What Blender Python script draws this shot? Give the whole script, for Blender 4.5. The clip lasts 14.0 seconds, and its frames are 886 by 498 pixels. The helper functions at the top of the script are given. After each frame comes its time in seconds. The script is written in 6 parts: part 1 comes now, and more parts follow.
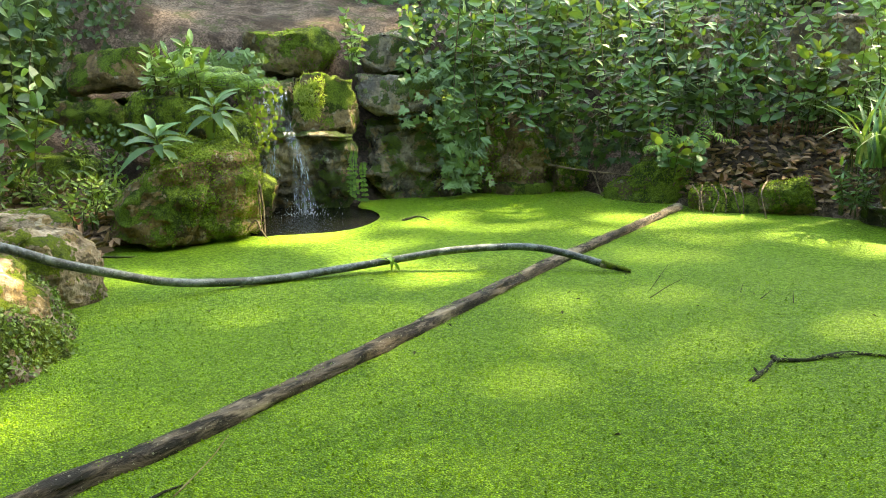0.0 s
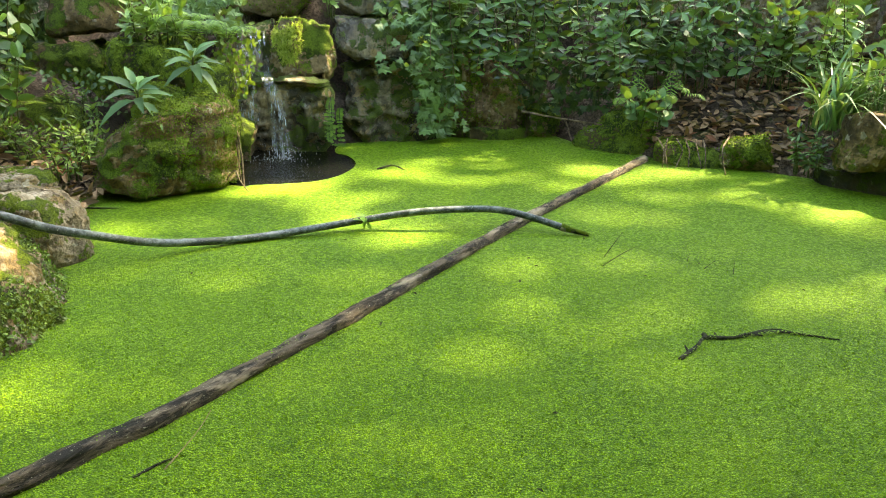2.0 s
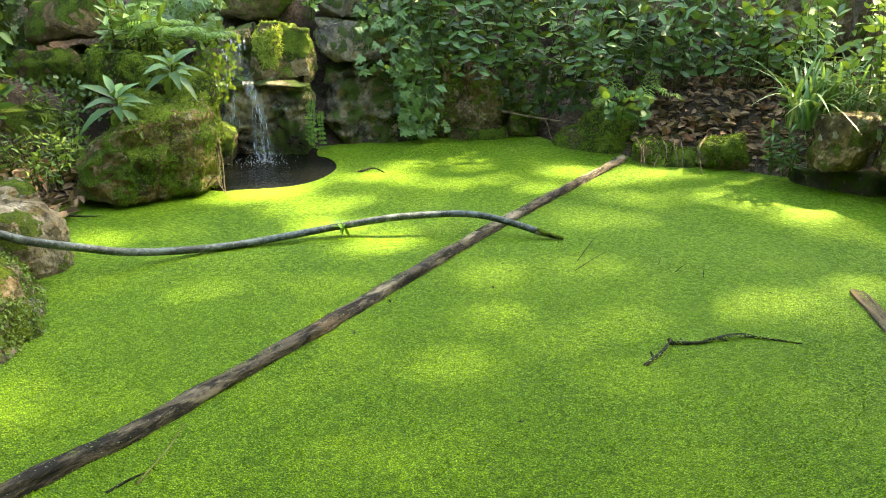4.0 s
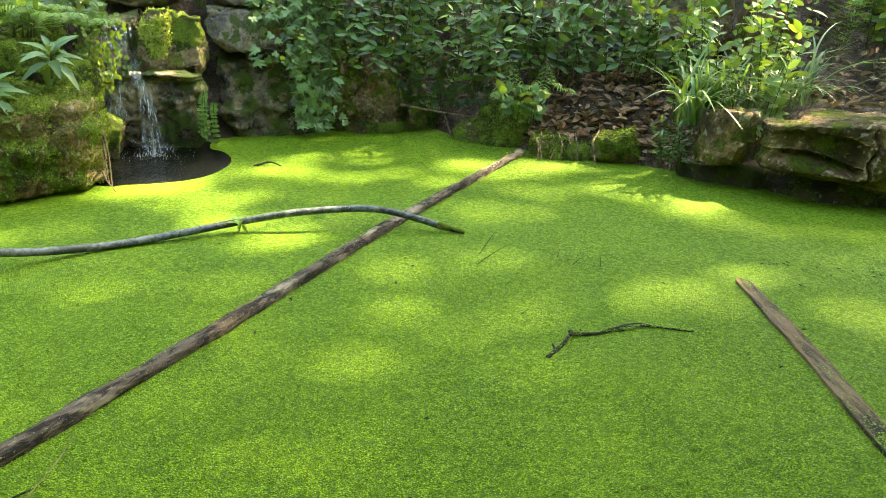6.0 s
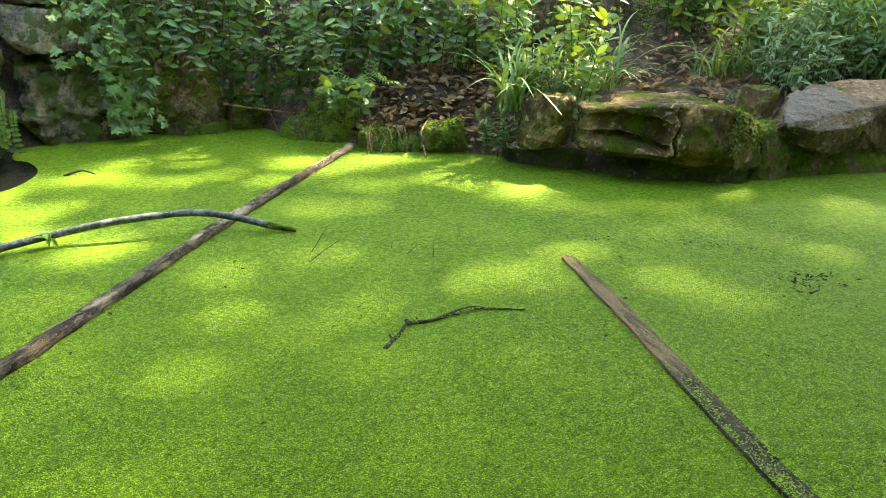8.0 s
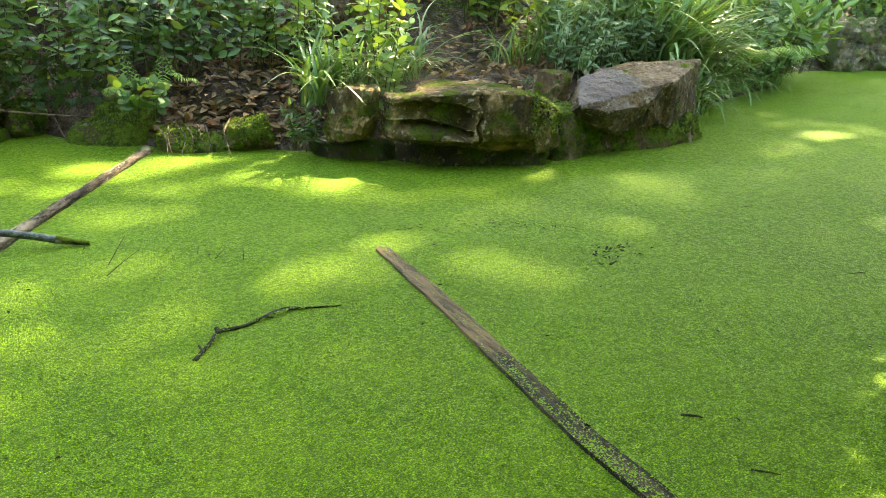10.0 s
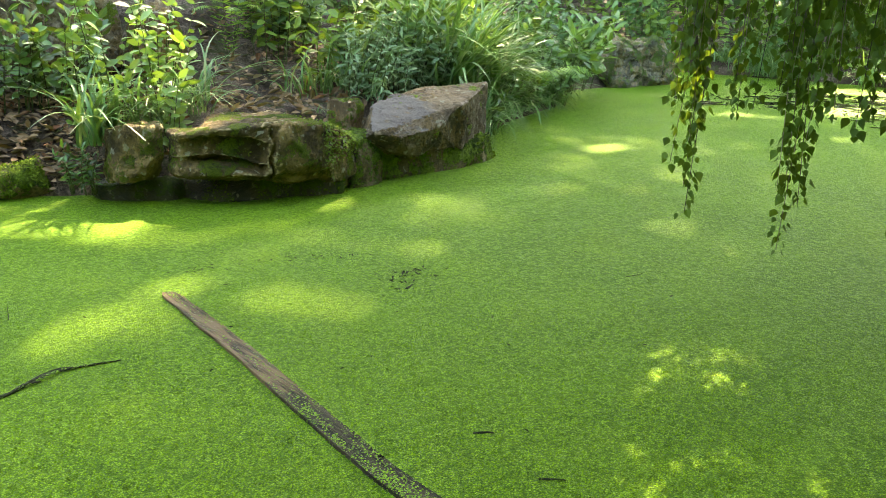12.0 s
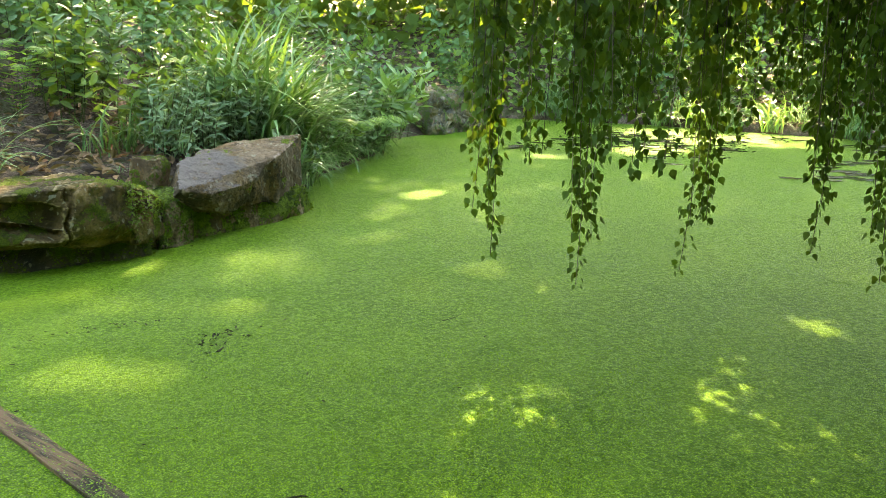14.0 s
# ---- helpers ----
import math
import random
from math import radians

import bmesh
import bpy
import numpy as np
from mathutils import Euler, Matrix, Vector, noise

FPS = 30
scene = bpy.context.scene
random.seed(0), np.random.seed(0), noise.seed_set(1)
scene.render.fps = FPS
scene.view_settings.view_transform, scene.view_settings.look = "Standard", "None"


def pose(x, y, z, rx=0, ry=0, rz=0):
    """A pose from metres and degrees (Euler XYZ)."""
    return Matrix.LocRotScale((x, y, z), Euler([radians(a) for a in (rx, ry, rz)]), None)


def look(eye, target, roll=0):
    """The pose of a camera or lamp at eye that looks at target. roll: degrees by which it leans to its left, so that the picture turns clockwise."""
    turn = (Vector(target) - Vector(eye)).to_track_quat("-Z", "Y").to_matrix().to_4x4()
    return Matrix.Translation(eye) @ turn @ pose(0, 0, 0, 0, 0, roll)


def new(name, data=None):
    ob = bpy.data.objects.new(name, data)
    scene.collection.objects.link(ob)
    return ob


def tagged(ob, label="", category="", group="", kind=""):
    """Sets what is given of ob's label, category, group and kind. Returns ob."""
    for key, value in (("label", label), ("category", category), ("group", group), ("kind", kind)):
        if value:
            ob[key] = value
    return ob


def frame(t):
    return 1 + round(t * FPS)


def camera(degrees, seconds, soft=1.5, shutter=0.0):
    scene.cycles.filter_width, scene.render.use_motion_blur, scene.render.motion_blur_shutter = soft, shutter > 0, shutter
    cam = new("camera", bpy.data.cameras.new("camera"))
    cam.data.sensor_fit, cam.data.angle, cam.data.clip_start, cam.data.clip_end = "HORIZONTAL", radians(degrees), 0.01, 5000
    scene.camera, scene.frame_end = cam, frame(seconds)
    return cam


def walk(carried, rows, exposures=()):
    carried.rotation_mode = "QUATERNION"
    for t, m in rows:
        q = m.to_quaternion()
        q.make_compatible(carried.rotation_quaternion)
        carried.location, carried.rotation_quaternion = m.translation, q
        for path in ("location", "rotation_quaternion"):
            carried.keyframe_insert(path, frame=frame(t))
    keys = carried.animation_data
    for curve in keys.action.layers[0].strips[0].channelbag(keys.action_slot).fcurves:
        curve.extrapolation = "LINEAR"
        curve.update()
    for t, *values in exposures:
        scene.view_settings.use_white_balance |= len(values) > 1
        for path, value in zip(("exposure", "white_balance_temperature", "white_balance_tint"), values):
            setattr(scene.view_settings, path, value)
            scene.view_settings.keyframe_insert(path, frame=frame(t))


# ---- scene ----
cam = camera(57.5, 14.0, soft=0.65)
PATH = [
    (0, (0.095, -0.2, 0.891), (-0.098, 1.743, 0.455), -0.5),
    (0.5, (0.105, -0.235, 1.003), (-0.075, 1.69, 0.491), 0.3),
    (1, (0.123, -0.282, 1.095), (-0.05, 1.64, 0.57), 0.8),
    (1.5, (0.143, -0.32, 1.143), (-0.012, 1.578, 0.53), 0.7),
    (2, (0.165, -0.34, 1.177), (0.024, 1.546, 0.526), 1.0),
    (2.5, (0.171, -0.349, 1.215), (0.034, 1.534, 0.555), 0.9),
    (2.7, (0.183, -0.354, 1.228), (0.041, 1.527, 0.564), 0.4),
    (4.8, (0.254, -0.365, 1.263), (0.175, 1.513, 0.581), 1.5),
    (5, (0.241, -0.354, 1.261), (0.232, 1.525, 0.576), 2.1),
    (5.5, (0.239, -0.337, 1.259), (0.356, 1.54, 0.578), 2.5),
    (6, (0.224, -0.341, 1.266), (0.354, 1.533, 0.581), 2.4),
    (6.5, (0.221, -0.347, 1.263), (0.354, 1.527, 0.58), 2.1),
    (7, (0.235, -0.338, 1.257), (0.451, 1.532, 0.581), 2.1),
    (7.5, (0.268, -0.331, 1.248), (0.668, 1.509, 0.573), 2.6),
    (7.7, (0.273, -0.332, 1.248), (0.722, 1.495, 0.571), 2.4),
    (9.8, (0.34, -0.297, 1.231), (1.181, 1.384, 0.55), 1.7),
    (10, (0.345, -0.31, 1.236), (1.248, 1.339, 0.555), 1.9),
    (10.5, (0.389, -0.318, 1.239), (1.41, 1.264, 0.565), 1.7),
    (11, (0.426, -0.333, 1.243), (1.538, 1.192, 0.579), 1.2),
    (11.5, (0.448, -0.345, 1.247), (1.641, 1.134, 0.623), 1.4),
    (12, (0.48, -0.355, 1.246), (1.745, 1.068, 0.636), 1.2),
    (12.5, (0.505, -0.377, 1.25), (1.838, 0.996, 0.667), 0.9),
    (13, (0.528, -0.401, 1.255), (1.946, 0.898, 0.707), 0.8),
    (13.5, (0.551, -0.406, 1.256), (2.03, 0.827, 0.718), 0.8),
    (14, (0.566, -0.418, 1.259), (2.127, 0.732, 0.768), 0.6),
]
walk(cam, [(t, look(eye, target, roll)) for t, eye, target, roll in PATH], [(0, 3.97, 9200, 3), (7.5, 4.02, 9200, 3), (10, 4.10, 9200, 3), (11.5, 4.13, 9100, 3), (12.4, 4.22, 9000, 3), (13.2, 4.10, 9000, 3), (14, 4.17, 9000, 3)])

# ---- light ----
SUN_DIR = Vector((0.80, 0.60, 1.22)).normalized()      # towards the sun
world = bpy.data.worlds.new("sky")
scene.world = world
world.use_nodes = True
wn, wl = world.node_tree.nodes, world.node_tree.links
sky = wn.new("ShaderNodeTexSky")
sky.sky_type, sky.sun_disc = "NISHITA", False
sky.sun_elevation = math.asin(SUN_DIR.z)
sky.sun_rotation = math.atan2(SUN_DIR.x, SUN_DIR.y)
wl.new(sky.outputs[0], wn["Background"].inputs[0])
wn["Background"].inputs[1].default_value = 0.12
sun = new("sun", bpy.data.lights.new("sun", "SUN"))
sun.data.energy, sun.data.angle, sun.data.color = 5.0, radians(0.75), (1.0, 0.90, 0.76)
sun.matrix_world = look(SUN_DIR * 30, (0, 0, 0))


# ---- materials ----
class Mat:
    """A node material with short names for its nodes."""

    def __init__(self, name):
        self.m = bpy.data.materials.new(name)
        self.m.use_nodes = True
        self.n, self.l = self.m.node_tree.nodes, self.m.node_tree.links
        self.b = self.n["Principled BSDF"]
        self.co = self.node("ShaderNodeTexCoord").outputs["Object"]
        self.world_place = self.node("ShaderNodeNewGeometry").outputs["Position"]

    def node(self, kind, **inputs):
        k = self.n.new(kind)
        for key, v in inputs.items():
            self.put(k.inputs[key.replace("_", " ")], v)
        return k

    def put(self, socket, v):
        if isinstance(v, bpy.types.NodeSocket):
            self.l.new(v, socket)
        else:
            socket.default_value = v

    def noise(self, scale, detail=4.0, rough=0.6, co=None, distort=0.0):
        k = self.node("ShaderNodeTexNoise", Scale=scale, Detail=detail, Roughness=rough, Distortion=distort)
        self.put(k.inputs["Vector"], co or self.co)
        wide = self.node("ShaderNodeMapRange", Value=k.outputs["Fac"])
        wide.inputs["From Min"].default_value, wide.inputs["From Max"].default_value = 0.30, 0.70
        return wide.outputs[0]

    def ramp(self, fac, stops):
        k = self.node("ShaderNodeValToRGB", Fac=fac)
        e = k.color_ramp.elements
        while len(e) < len(stops):
            e.new(0.5)
        for el, (p, c) in zip(e, stops):
            el.position = p
            el.color = (*c, 1) if isinstance(c, tuple) else (c, c, c, 1)
        return k.outputs["Color"]

    def mix(self, fac, a, b, how="MIX"):
        k = self.n.new("ShaderNodeMix")
        k.data_type, k.blend_type = "RGBA", how
        for i, v in ((0, fac), (6, a), (7, b)):
            if isinstance(v, tuple) and len(v) == 3:
                v = (*v, 1)
            self.put(k.inputs[i], v)
        return k.outputs[2]

    def math(self, how, a, b=0.0):
        k = self.n.new("ShaderNodeMath")
        k.operation = how
        self.put(k.inputs[0], a), self.put(k.inputs[1], b)
        return k.outputs[0]

    def bump(self, height, strength=0.5, dist=0.01, normal=None):
        k = self.node("ShaderNodeBump", Strength=strength, Distance=dist, Height=height)
        if normal:
            self.l.new(normal, k.inputs["Normal"])
        return k.outputs[0]

    def done(self, colour=None, rough=None, normal=None, spec=None):
        for key, v in (("Base Color", colour), ("Roughness", rough), ("Normal", normal), ("Specular IOR Level", spec)):
            if v is not None:
                self.put(self.b.inputs[key], (*v, 1) if isinstance(v, tuple) and len(v) == 3 else v)
        return self.m


def leaf_material(name, dark, light, rough=0.4, glow=0.35, spec=0.5, odd=None):
    """Thin leaves: each its own tint, some light coming through."""
    a = Mat(name)
    geo = a.node("ShaderNodeNewGeometry").outputs["Random Per Island"]
    inf = a.node("ShaderNodeObjectInfo").outputs["Random"]
    r = a.math("FRACT", a.math("ADD", geo, inf))
    stops = [(0.0, dark), (0.85, light)]
    if odd:
        stops += [(0.95, odd)]
    c = a.ramp(r, stops)
    c = a.mix(a.math("MULTIPLY", a.noise(60, 3), 0.5), c, a.mix(0.6, c, (0.01, 0.02, 0.005)))
    a.done(c, rough, a.bump(a.noise(90, 2), 0.25, 0.002), spec)
    t = a.node("ShaderNodeBsdfTranslucent", Color=a.mix(0.5, c, (0.30, 0.42, 0.03), "MIX"))
    s = a.node("ShaderNodeMixShader", Fac=glow)
    a.l.new(a.b.outputs[0], s.inputs[1]), a.l.new(t.outputs[0], s.inputs[2])
    a.l.new(s.outputs[0], a.n["Material Output"].inputs["Surface"])
    return a.m


def rock_material(name, dark, light, stain, moss=0.5, moss_light=(0.17, 0.24, 0.02), wet=0.75, rise=0.25, pale=(0.42, 0.34, 0.22), grey_top=False, gloss=0.18):
    """Weathered sandstone: layered tone, stains, lichen, and moss that takes the upward faces and the damp hollows."""
    a = Mat(name)
    big, fine = a.noise(3.0, 6, 0.65), a.noise(38, 5, 0.7)
    c = a.mix(a.ramp(big, [(0.3, 0.0), (0.68, 1.0)]), dark, light)
    c = a.mix(a.ramp(a.noise(7, 5, 0.7, distort=0.6), [(0.52, 0.0), (0.66, 0.85)]), c, stain)
    c = a.mix(a.ramp(fine, [(0.25, 0.5), (0.55, 0.0)]), c, (0.03, 0.022, 0.012))
    c = a.mix(a.ramp(a.noise(1.7, 4, 0.6), [(0.15, 0.6), (0.5, 0.0)]), c, dark)
    c = a.mix(a.ramp(a.noise(22, 3, 0.5), [(0.80, 0.0), (0.88, 0.5)]), c, (0.33, 0.32, 0.24))
    nz = a.node("ShaderNodeSeparateXYZ", Vector=a.node("ShaderNodeNewGeometry").outputs["Normal"]).outputs[2]
    m = a.math("ADD", a.math("MULTIPLY", nz, rise), a.noise(4.5, 7, 0.72))
    m = a.ramp(m, [(max(0.02, 0.78 - 0.42 * moss), 0.0), (max(0.06, 0.86 - 0.42 * moss), 1.0)])
    worn = a.ramp(a.node("ShaderNodeNewGeometry").outputs["Pointiness"], [(0.515, 0.0), (0.56, 0.75)])
    c = a.mix(a.math("MULTIPLY", worn, a.ramp(a.noise(6, 4, 0.7), [(0.4, 0.0), (0.6, 1.0)])), c, pale)
    if grey_top:
        side = a.math("ADD", a.node("ShaderNodeSeparateXYZ", Vector=a.co).outputs[0], a.math("MULTIPLY", a.noise(5, 3), 0.25))
        flat = a.math("MULTIPLY", a.ramp(nz, [(0.70, 0.0), (0.86, 1.0)]), a.ramp(a.math("SUBTRACT", side, 3.8), [(0.46, 0.9), (0.60, 0.0)]))
        c = a.mix(flat, c, a.mix(a.noise(9, 4, 0.6), (0.115, 0.098, 0.090), (0.160, 0.138, 0.128)))

    mc = a.mix(a.ramp(a.noise(9, 5, 0.7), [(0.35, 0.0), (0.65, 1.0)]), (0.050, 0.080, 0.012), moss_light)
    mc = a.mix(a.ramp(a.noise(160, 3, 0.7), [(0.35, 0.5), (0.6, 0.0)]), mc, (0.018, 0.030, 0.006))
    col = a.mix(m, c, mc)
    n1 = a.bump(fine, 0.8, 0.015)
    n2 = a.bump(a.math("MULTIPLY", a.noise(150, 3, 0.8), m), 1.0, 0.012, n1)
    return a.done(col, a.mix(m, (wet, wet, wet), (0.95, 0.95, 0.95)), n2, gloss)


M_ROCK_PALE = rock_material("pale sandstone", (0.085, 0.062, 0.034), (0.33, 0.265, 0.175), (0.22, 0.15, 0.06), 0.30, pale=(0.55, 0.47, 0.35))
M_ROCK_MOSSY = rock_material("mossy sandstone", (0.10, 0.075, 0.034), (0.30, 0.22, 0.115), (0.22, 0.15, 0.055), 0.80, (0.21, 0.31, 0.035))
M_ROCK_BROWN = rock_material("brown sandstone", (0.11, 0.07, 0.035), (0.26, 0.18, 0.09), (0.20, 0.12, 0.04), 0.36)
M_ROCK_WET = rock_material("wet dark rock", (0.050, 0.043, 0.024), (0.31, 0.25, 0.145), (0.28, 0.195, 0.08), 0.66, (0.12, 0.18, 0.02), 0.24, 0.12, (0.22, 0.19, 0.12), gloss=0.5)
# Footing stone darkened: the shade of the gaps under boulders is in its colour.
M_ROCK_GAP_SHADE = rock_material("footing rock with gap shade", (0.012, 0.012, 0.008), (0.085, 0.070, 0.040), (0.06, 0.06, 0.02), 0.50, (0.10, 0.14, 0.02), 0.35, 0.12, (0.12, 0.10, 0.07), gloss=0.4)
M_ROCK_BOULDER = rock_material("half-mossed sandstone", (0.075, 0.052, 0.022), (0.27, 0.185, 0.085), (0.20, 0.13, 0.045), 0.62, (0.17, 0.27, 0.03))
M_ROCK_TAN = rock_material("tan sandstone", (0.036, 0.024, 0.008), (0.25, 0.165, 0.065), (0.100, 0.085, 0.014), 0.38, (0.15, 0.19, 0.02), 0.7, 0.12, (0.58, 0.44, 0.25))
M_ROCK_GREY = rock_material("grey slab", (0.065, 0.046, 0.025), (0.205, 0.145, 0.090), (0.17, 0.11, 0.045), 0.0, rise=0.0, pale=(0.50, 0.38, 0.30), grey_top=True)
M_ROCK_MOSS = rock_material("moss cushion", (0.05, 0.05, 0.02), (0.12, 0.10, 0.04), (0.10, 0.08, 0.02), 1.05, (0.25, 0.36, 0.035))


def ground_material():
    a = Mat("bank soil")
    c = a.mix(a.ramp(a.noise(2.2, 7, 0.7), [(0.35, 0.0), (0.65, 1.0)]), (0.060, 0.041, 0.028), (0.21, 0.155, 0.115))
    c = a.mix(a.ramp(a.noise(60, 4, 0.7), [(0.35, 0.7), (0.6, 0.0)]), c, (0.03, 0.02, 0.012))
    c = a.mix(a.ramp(a.noise(5, 6, 0.7), [(0.6, 0.0), (0.7, 0.6)]), c, (0.05, 0.07, 0.015))
    h = a.math("ADD", a.noise(14, 8, 0.7), a.math("MULTIPLY", a.noise(90, 4, 0.7), 0.4))
    return a.done(c, 0.95, a.bump(h, 0.9, 0.03), 0.2)


M_GROUND = ground_material()


def duckweed_material():
    """A closed carpet of fronds, some 5 mm each, with dark water showing in the chinks."""
    a = Mat("duckweed carpet")
    v = a.node("ShaderNodeTexVoronoi", Scale=200.0)
    a.put(v.inputs["Vector"], a.world_place)
    v2 = a.node("ShaderNodeTexVoronoi", Scale=72.0)
    a.put(v2.inputs["Vector"], a.world_place)
    tint = a.node("ShaderNodeSeparateColor", Color=v.outputs["Color"]).outputs[0]
    tint2 = a.node("ShaderNodeSeparateColor", Color=v2.outputs["Color"]).outputs[1]
    c = a.ramp(tint, [(0.0, (0.056, 0.136, 0.006)), (0.45, (0.148, 0.288, 0.010)), (1.0, (0.290, 0.474, 0.016))])
    c = a.mix(a.ramp(tint2, [(0.35, 0.0), (0.9, 0.62)]), c, (0.046, 0.112, 0.006))
    c = a.mix(a.ramp(v.outputs["Distance"], [(0.32, 0.0), (0.62, 0.66)]), c, (0.020, 0.052, 0.003))
    c = a.mix(a.ramp(a.noise(1.6, 5, 0.62, a.world_place), [(0.30, 0.0), (0.90, 0.16)]), c, (0.205, 0.345, 0.015))
    chinks = a.ramp(a.noise(120, 4, 0.8, a.world_place), [(0.78, 0.0), (0.92, 0.12)])
    c = a.mix(chinks, c, (0.010, 0.022, 0.003))
    h = a.math("SUBTRACT", a.math("MULTIPLY", tint, 0.6), v.outputs["Distance"])
    return a.done(c, a.ramp(tint2, [(0.0, 0.44), (1.0, 0.66)]), a.bump(h, 1.0, 0.005, a.bump(a.noise(5, 3, 0.6, a.world_place), 0.12, 0.02)), 0.16)


M_DUCKWEED = duckweed_material()


def water_material(name, colour=(0.004, 0.006, 0.004), bump=0.25, scale=14):
    a = Mat(name)
    return a.done(colour, 0.10, a.bump(a.noise(scale, 3, 0.6, a.world_place, 1.0), bump, 0.02), 0.6)


M_WATER = water_material("dark pond water", bump=1.0, scale=7)
M_POOL = water_material("stirred pool water", (0.006, 0.006, 0.004), 0.35, 30)
M_POOL.node_tree.nodes["Principled BSDF"].inputs["Specular IOR Level"].default_value = 0.18


def fall_material():
    a = Mat("falling water")
    co = a.node("ShaderNodeMapping", Vector=a.world_place, Scale=(60.0, 60.0, 7.0)).outputs[0]
    f = a.ramp(a.noise(1.0, 5, 0.75, co), [(0.46, 0.02), (0.95, 0.70)])
    a.b.inputs["Base Color"].default_value = (0.75, 0.80, 0.84, 1)
    a.b.inputs["Roughness"].default_value = 0.12
    clear = a.node("ShaderNodeBsdfTransparent")
    s = a.node("ShaderNodeMixShader", Fac=f)
    a.l.new(clear.outputs[0], s.inputs[1]), a.l.new(a.b.outputs[0], s.inputs[2])
    a.l.new(s.outputs[0], a.n["Material Output"].inputs["Surface"])
    return a.m


M_FALL = fall_material()


def wood_material(name, dark, light, patch, weed=0.0, grain_axis=1, rough=0.8, run=2.2):
    a = Mat(name)
    sc = [26.0, 26.0, 26.0]
    sc[grain_axis] = run
    co = a.node("ShaderNodeMapping", Vector=a.co, Scale=tuple(sc)).outputs[0]
    g = a.noise(1.0, 6, 0.7, co, 0.4)
    c = a.mix(a.ramp(g, [(0.34, 0.0), (0.66, 1.0)]), dark, light)
    c = a.mix(a.ramp(a.noise(0.22, 5, 0.75, co), [(0.52, 0.0), (0.70, 0.85)]), c, patch)
    c = a.mix(a.ramp(a.noise(120, 3, 0.7), [(0.86, 0.0), (0.92, 0.7)]), c, (0.36, 0.36, 0.25))
    if weed:
        c = a.mix(a.ramp(a.noise(75, 4, 0.8), [(0.80 - weed, 0.0), (0.84 - weed, 1.0)]), c, (0.14, 0.23, 0.015))
    return a.done(c, rough, a.bump(g, 0.9, 0.012), 0.3)


M_LOG = wood_material("wet weathered wood", (0.014, 0.011, 0.007), (0.120, 0.090, 0.060), (0.38, 0.30, 0.21), 0.0, run=6.5)
M_PLANK = wood_material("waterlogged plank", (0.010, 0.008, 0.005), (0.062, 0.043, 0.026), (0.20, 0.120, 0.066), 0.06, run=3.0)
M_TWIG = wood_material("dead twig", (0.05, 0.035, 0.02), (0.20, 0.14, 0.085), (0.28, 0.20, 0.12))
M_DARKTWIG = wood_material("wet black twig", (0.008, 0.008, 0.005), (0.035, 0.035, 0.02), (0.06, 0.09, 0.02))
M_STEM = wood_material("green stem", (0.045, 0.065, 0.015), (0.10, 0.13, 0.035), (0.10, 0.07, 0.03))
M_BARK = wood_material("bark", (0.05, 0.04, 0.03), (0.22, 0.19, 0.16), (0.03, 0.025, 0.02), 0.0, 2)


def hose_material():
    a = Mat("grey hose rubber")
    c = a.mix(a.ramp(a.noise(9, 6, 0.75), [(0.38, 0.0), (0.66, 1.0)]), (0.035, 0.043, 0.042), (0.150, 0.170, 0.165))
    c = a.mix(a.ramp(a.noise(55, 4, 0.7), [(0.55, 0.0), (0.68, 0.75)]), c, (0.035, 0.045, 0.03))
    c = a.mix(a.ramp(a.noise(150, 3, 0.7), [(0.80, 0.0), (0.88, 0.8)]), c, (0.38, 0.40, 0.34))
    return a.done(c, 0.55, a.bump(a.noise(60, 3), 0.4, 0.004), 0.35)


M_HOSE = hose_material()
M_LAUREL = leaf_material("glossy shrub leaf", (0.008, 0.030, 0.008), (0.120, 0.270, 0.060), 0.30, 0.24, 0.6)
M_LAUREL_LIGHT = leaf_material("young shrub leaf", (0.075, 0.175, 0.028), (0.230, 0.390, 0.085), 0.32, 0.30, 0.6)
# Darker copy of the ivy leaf; shade deep in the foliage is in its colour.
M_IVY_SHADE = leaf_material("ivy leaf in shade colour", (0.010, 0.028, 0.007), (0.050, 0.105, 0.024), 0.5, 0.10, 0.35)
M_IVY = leaf_material("ivy leaf", (0.026, 0.072, 0.016), (0.140, 0.250, 0.070), 0.40, 0.18, 0.5)
M_SMALL = leaf_material("small leaf", (0.026, 0.072, 0.010), (0.190, 0.325, 0.040), 0.45, 0.32)
M_FERN = leaf_material("fern frond", (0.058, 0.160, 0.017), (0.216, 0.410, 0.049), 0.5, 0.4)
M_BROAD = leaf_material("broad soft leaf", (0.038, 0.110, 0.032), (0.095, 0.225, 0.065), 0.55, 0.25)
M_FRESH = leaf_material("fresh green leaf", (0.022, 0.072, 0.014), (0.095, 0.215, 0.040), 0.34, 0.22, 0.5)
M_GRASS = leaf_material("sedge blade", (0.045, 0.140, 0.038), (0.160, 0.340, 0.110), 0.36, 0.30, 0.5, (0.30, 0.36, 0.17))
M_BIRCH = leaf_material("birch leaf", (0.022, 0.058, 0.010), (0.080, 0.158, 0.026), 0.6, 0.28, 0.25)
M_CANOPY = leaf_material("crown leaf", (0.030, 0.080, 0.012), (0.080, 0.150, 0.020), 0.5, 0.42)
# Pale moss, its colour and glow raised further to stand for sunlight.
M_MOSSTUFT_LIT = leaf_material("bright moss", (0.26, 0.36, 0.03), (0.55, 0.62, 0.16), 0.8, 0.5, 0.2)
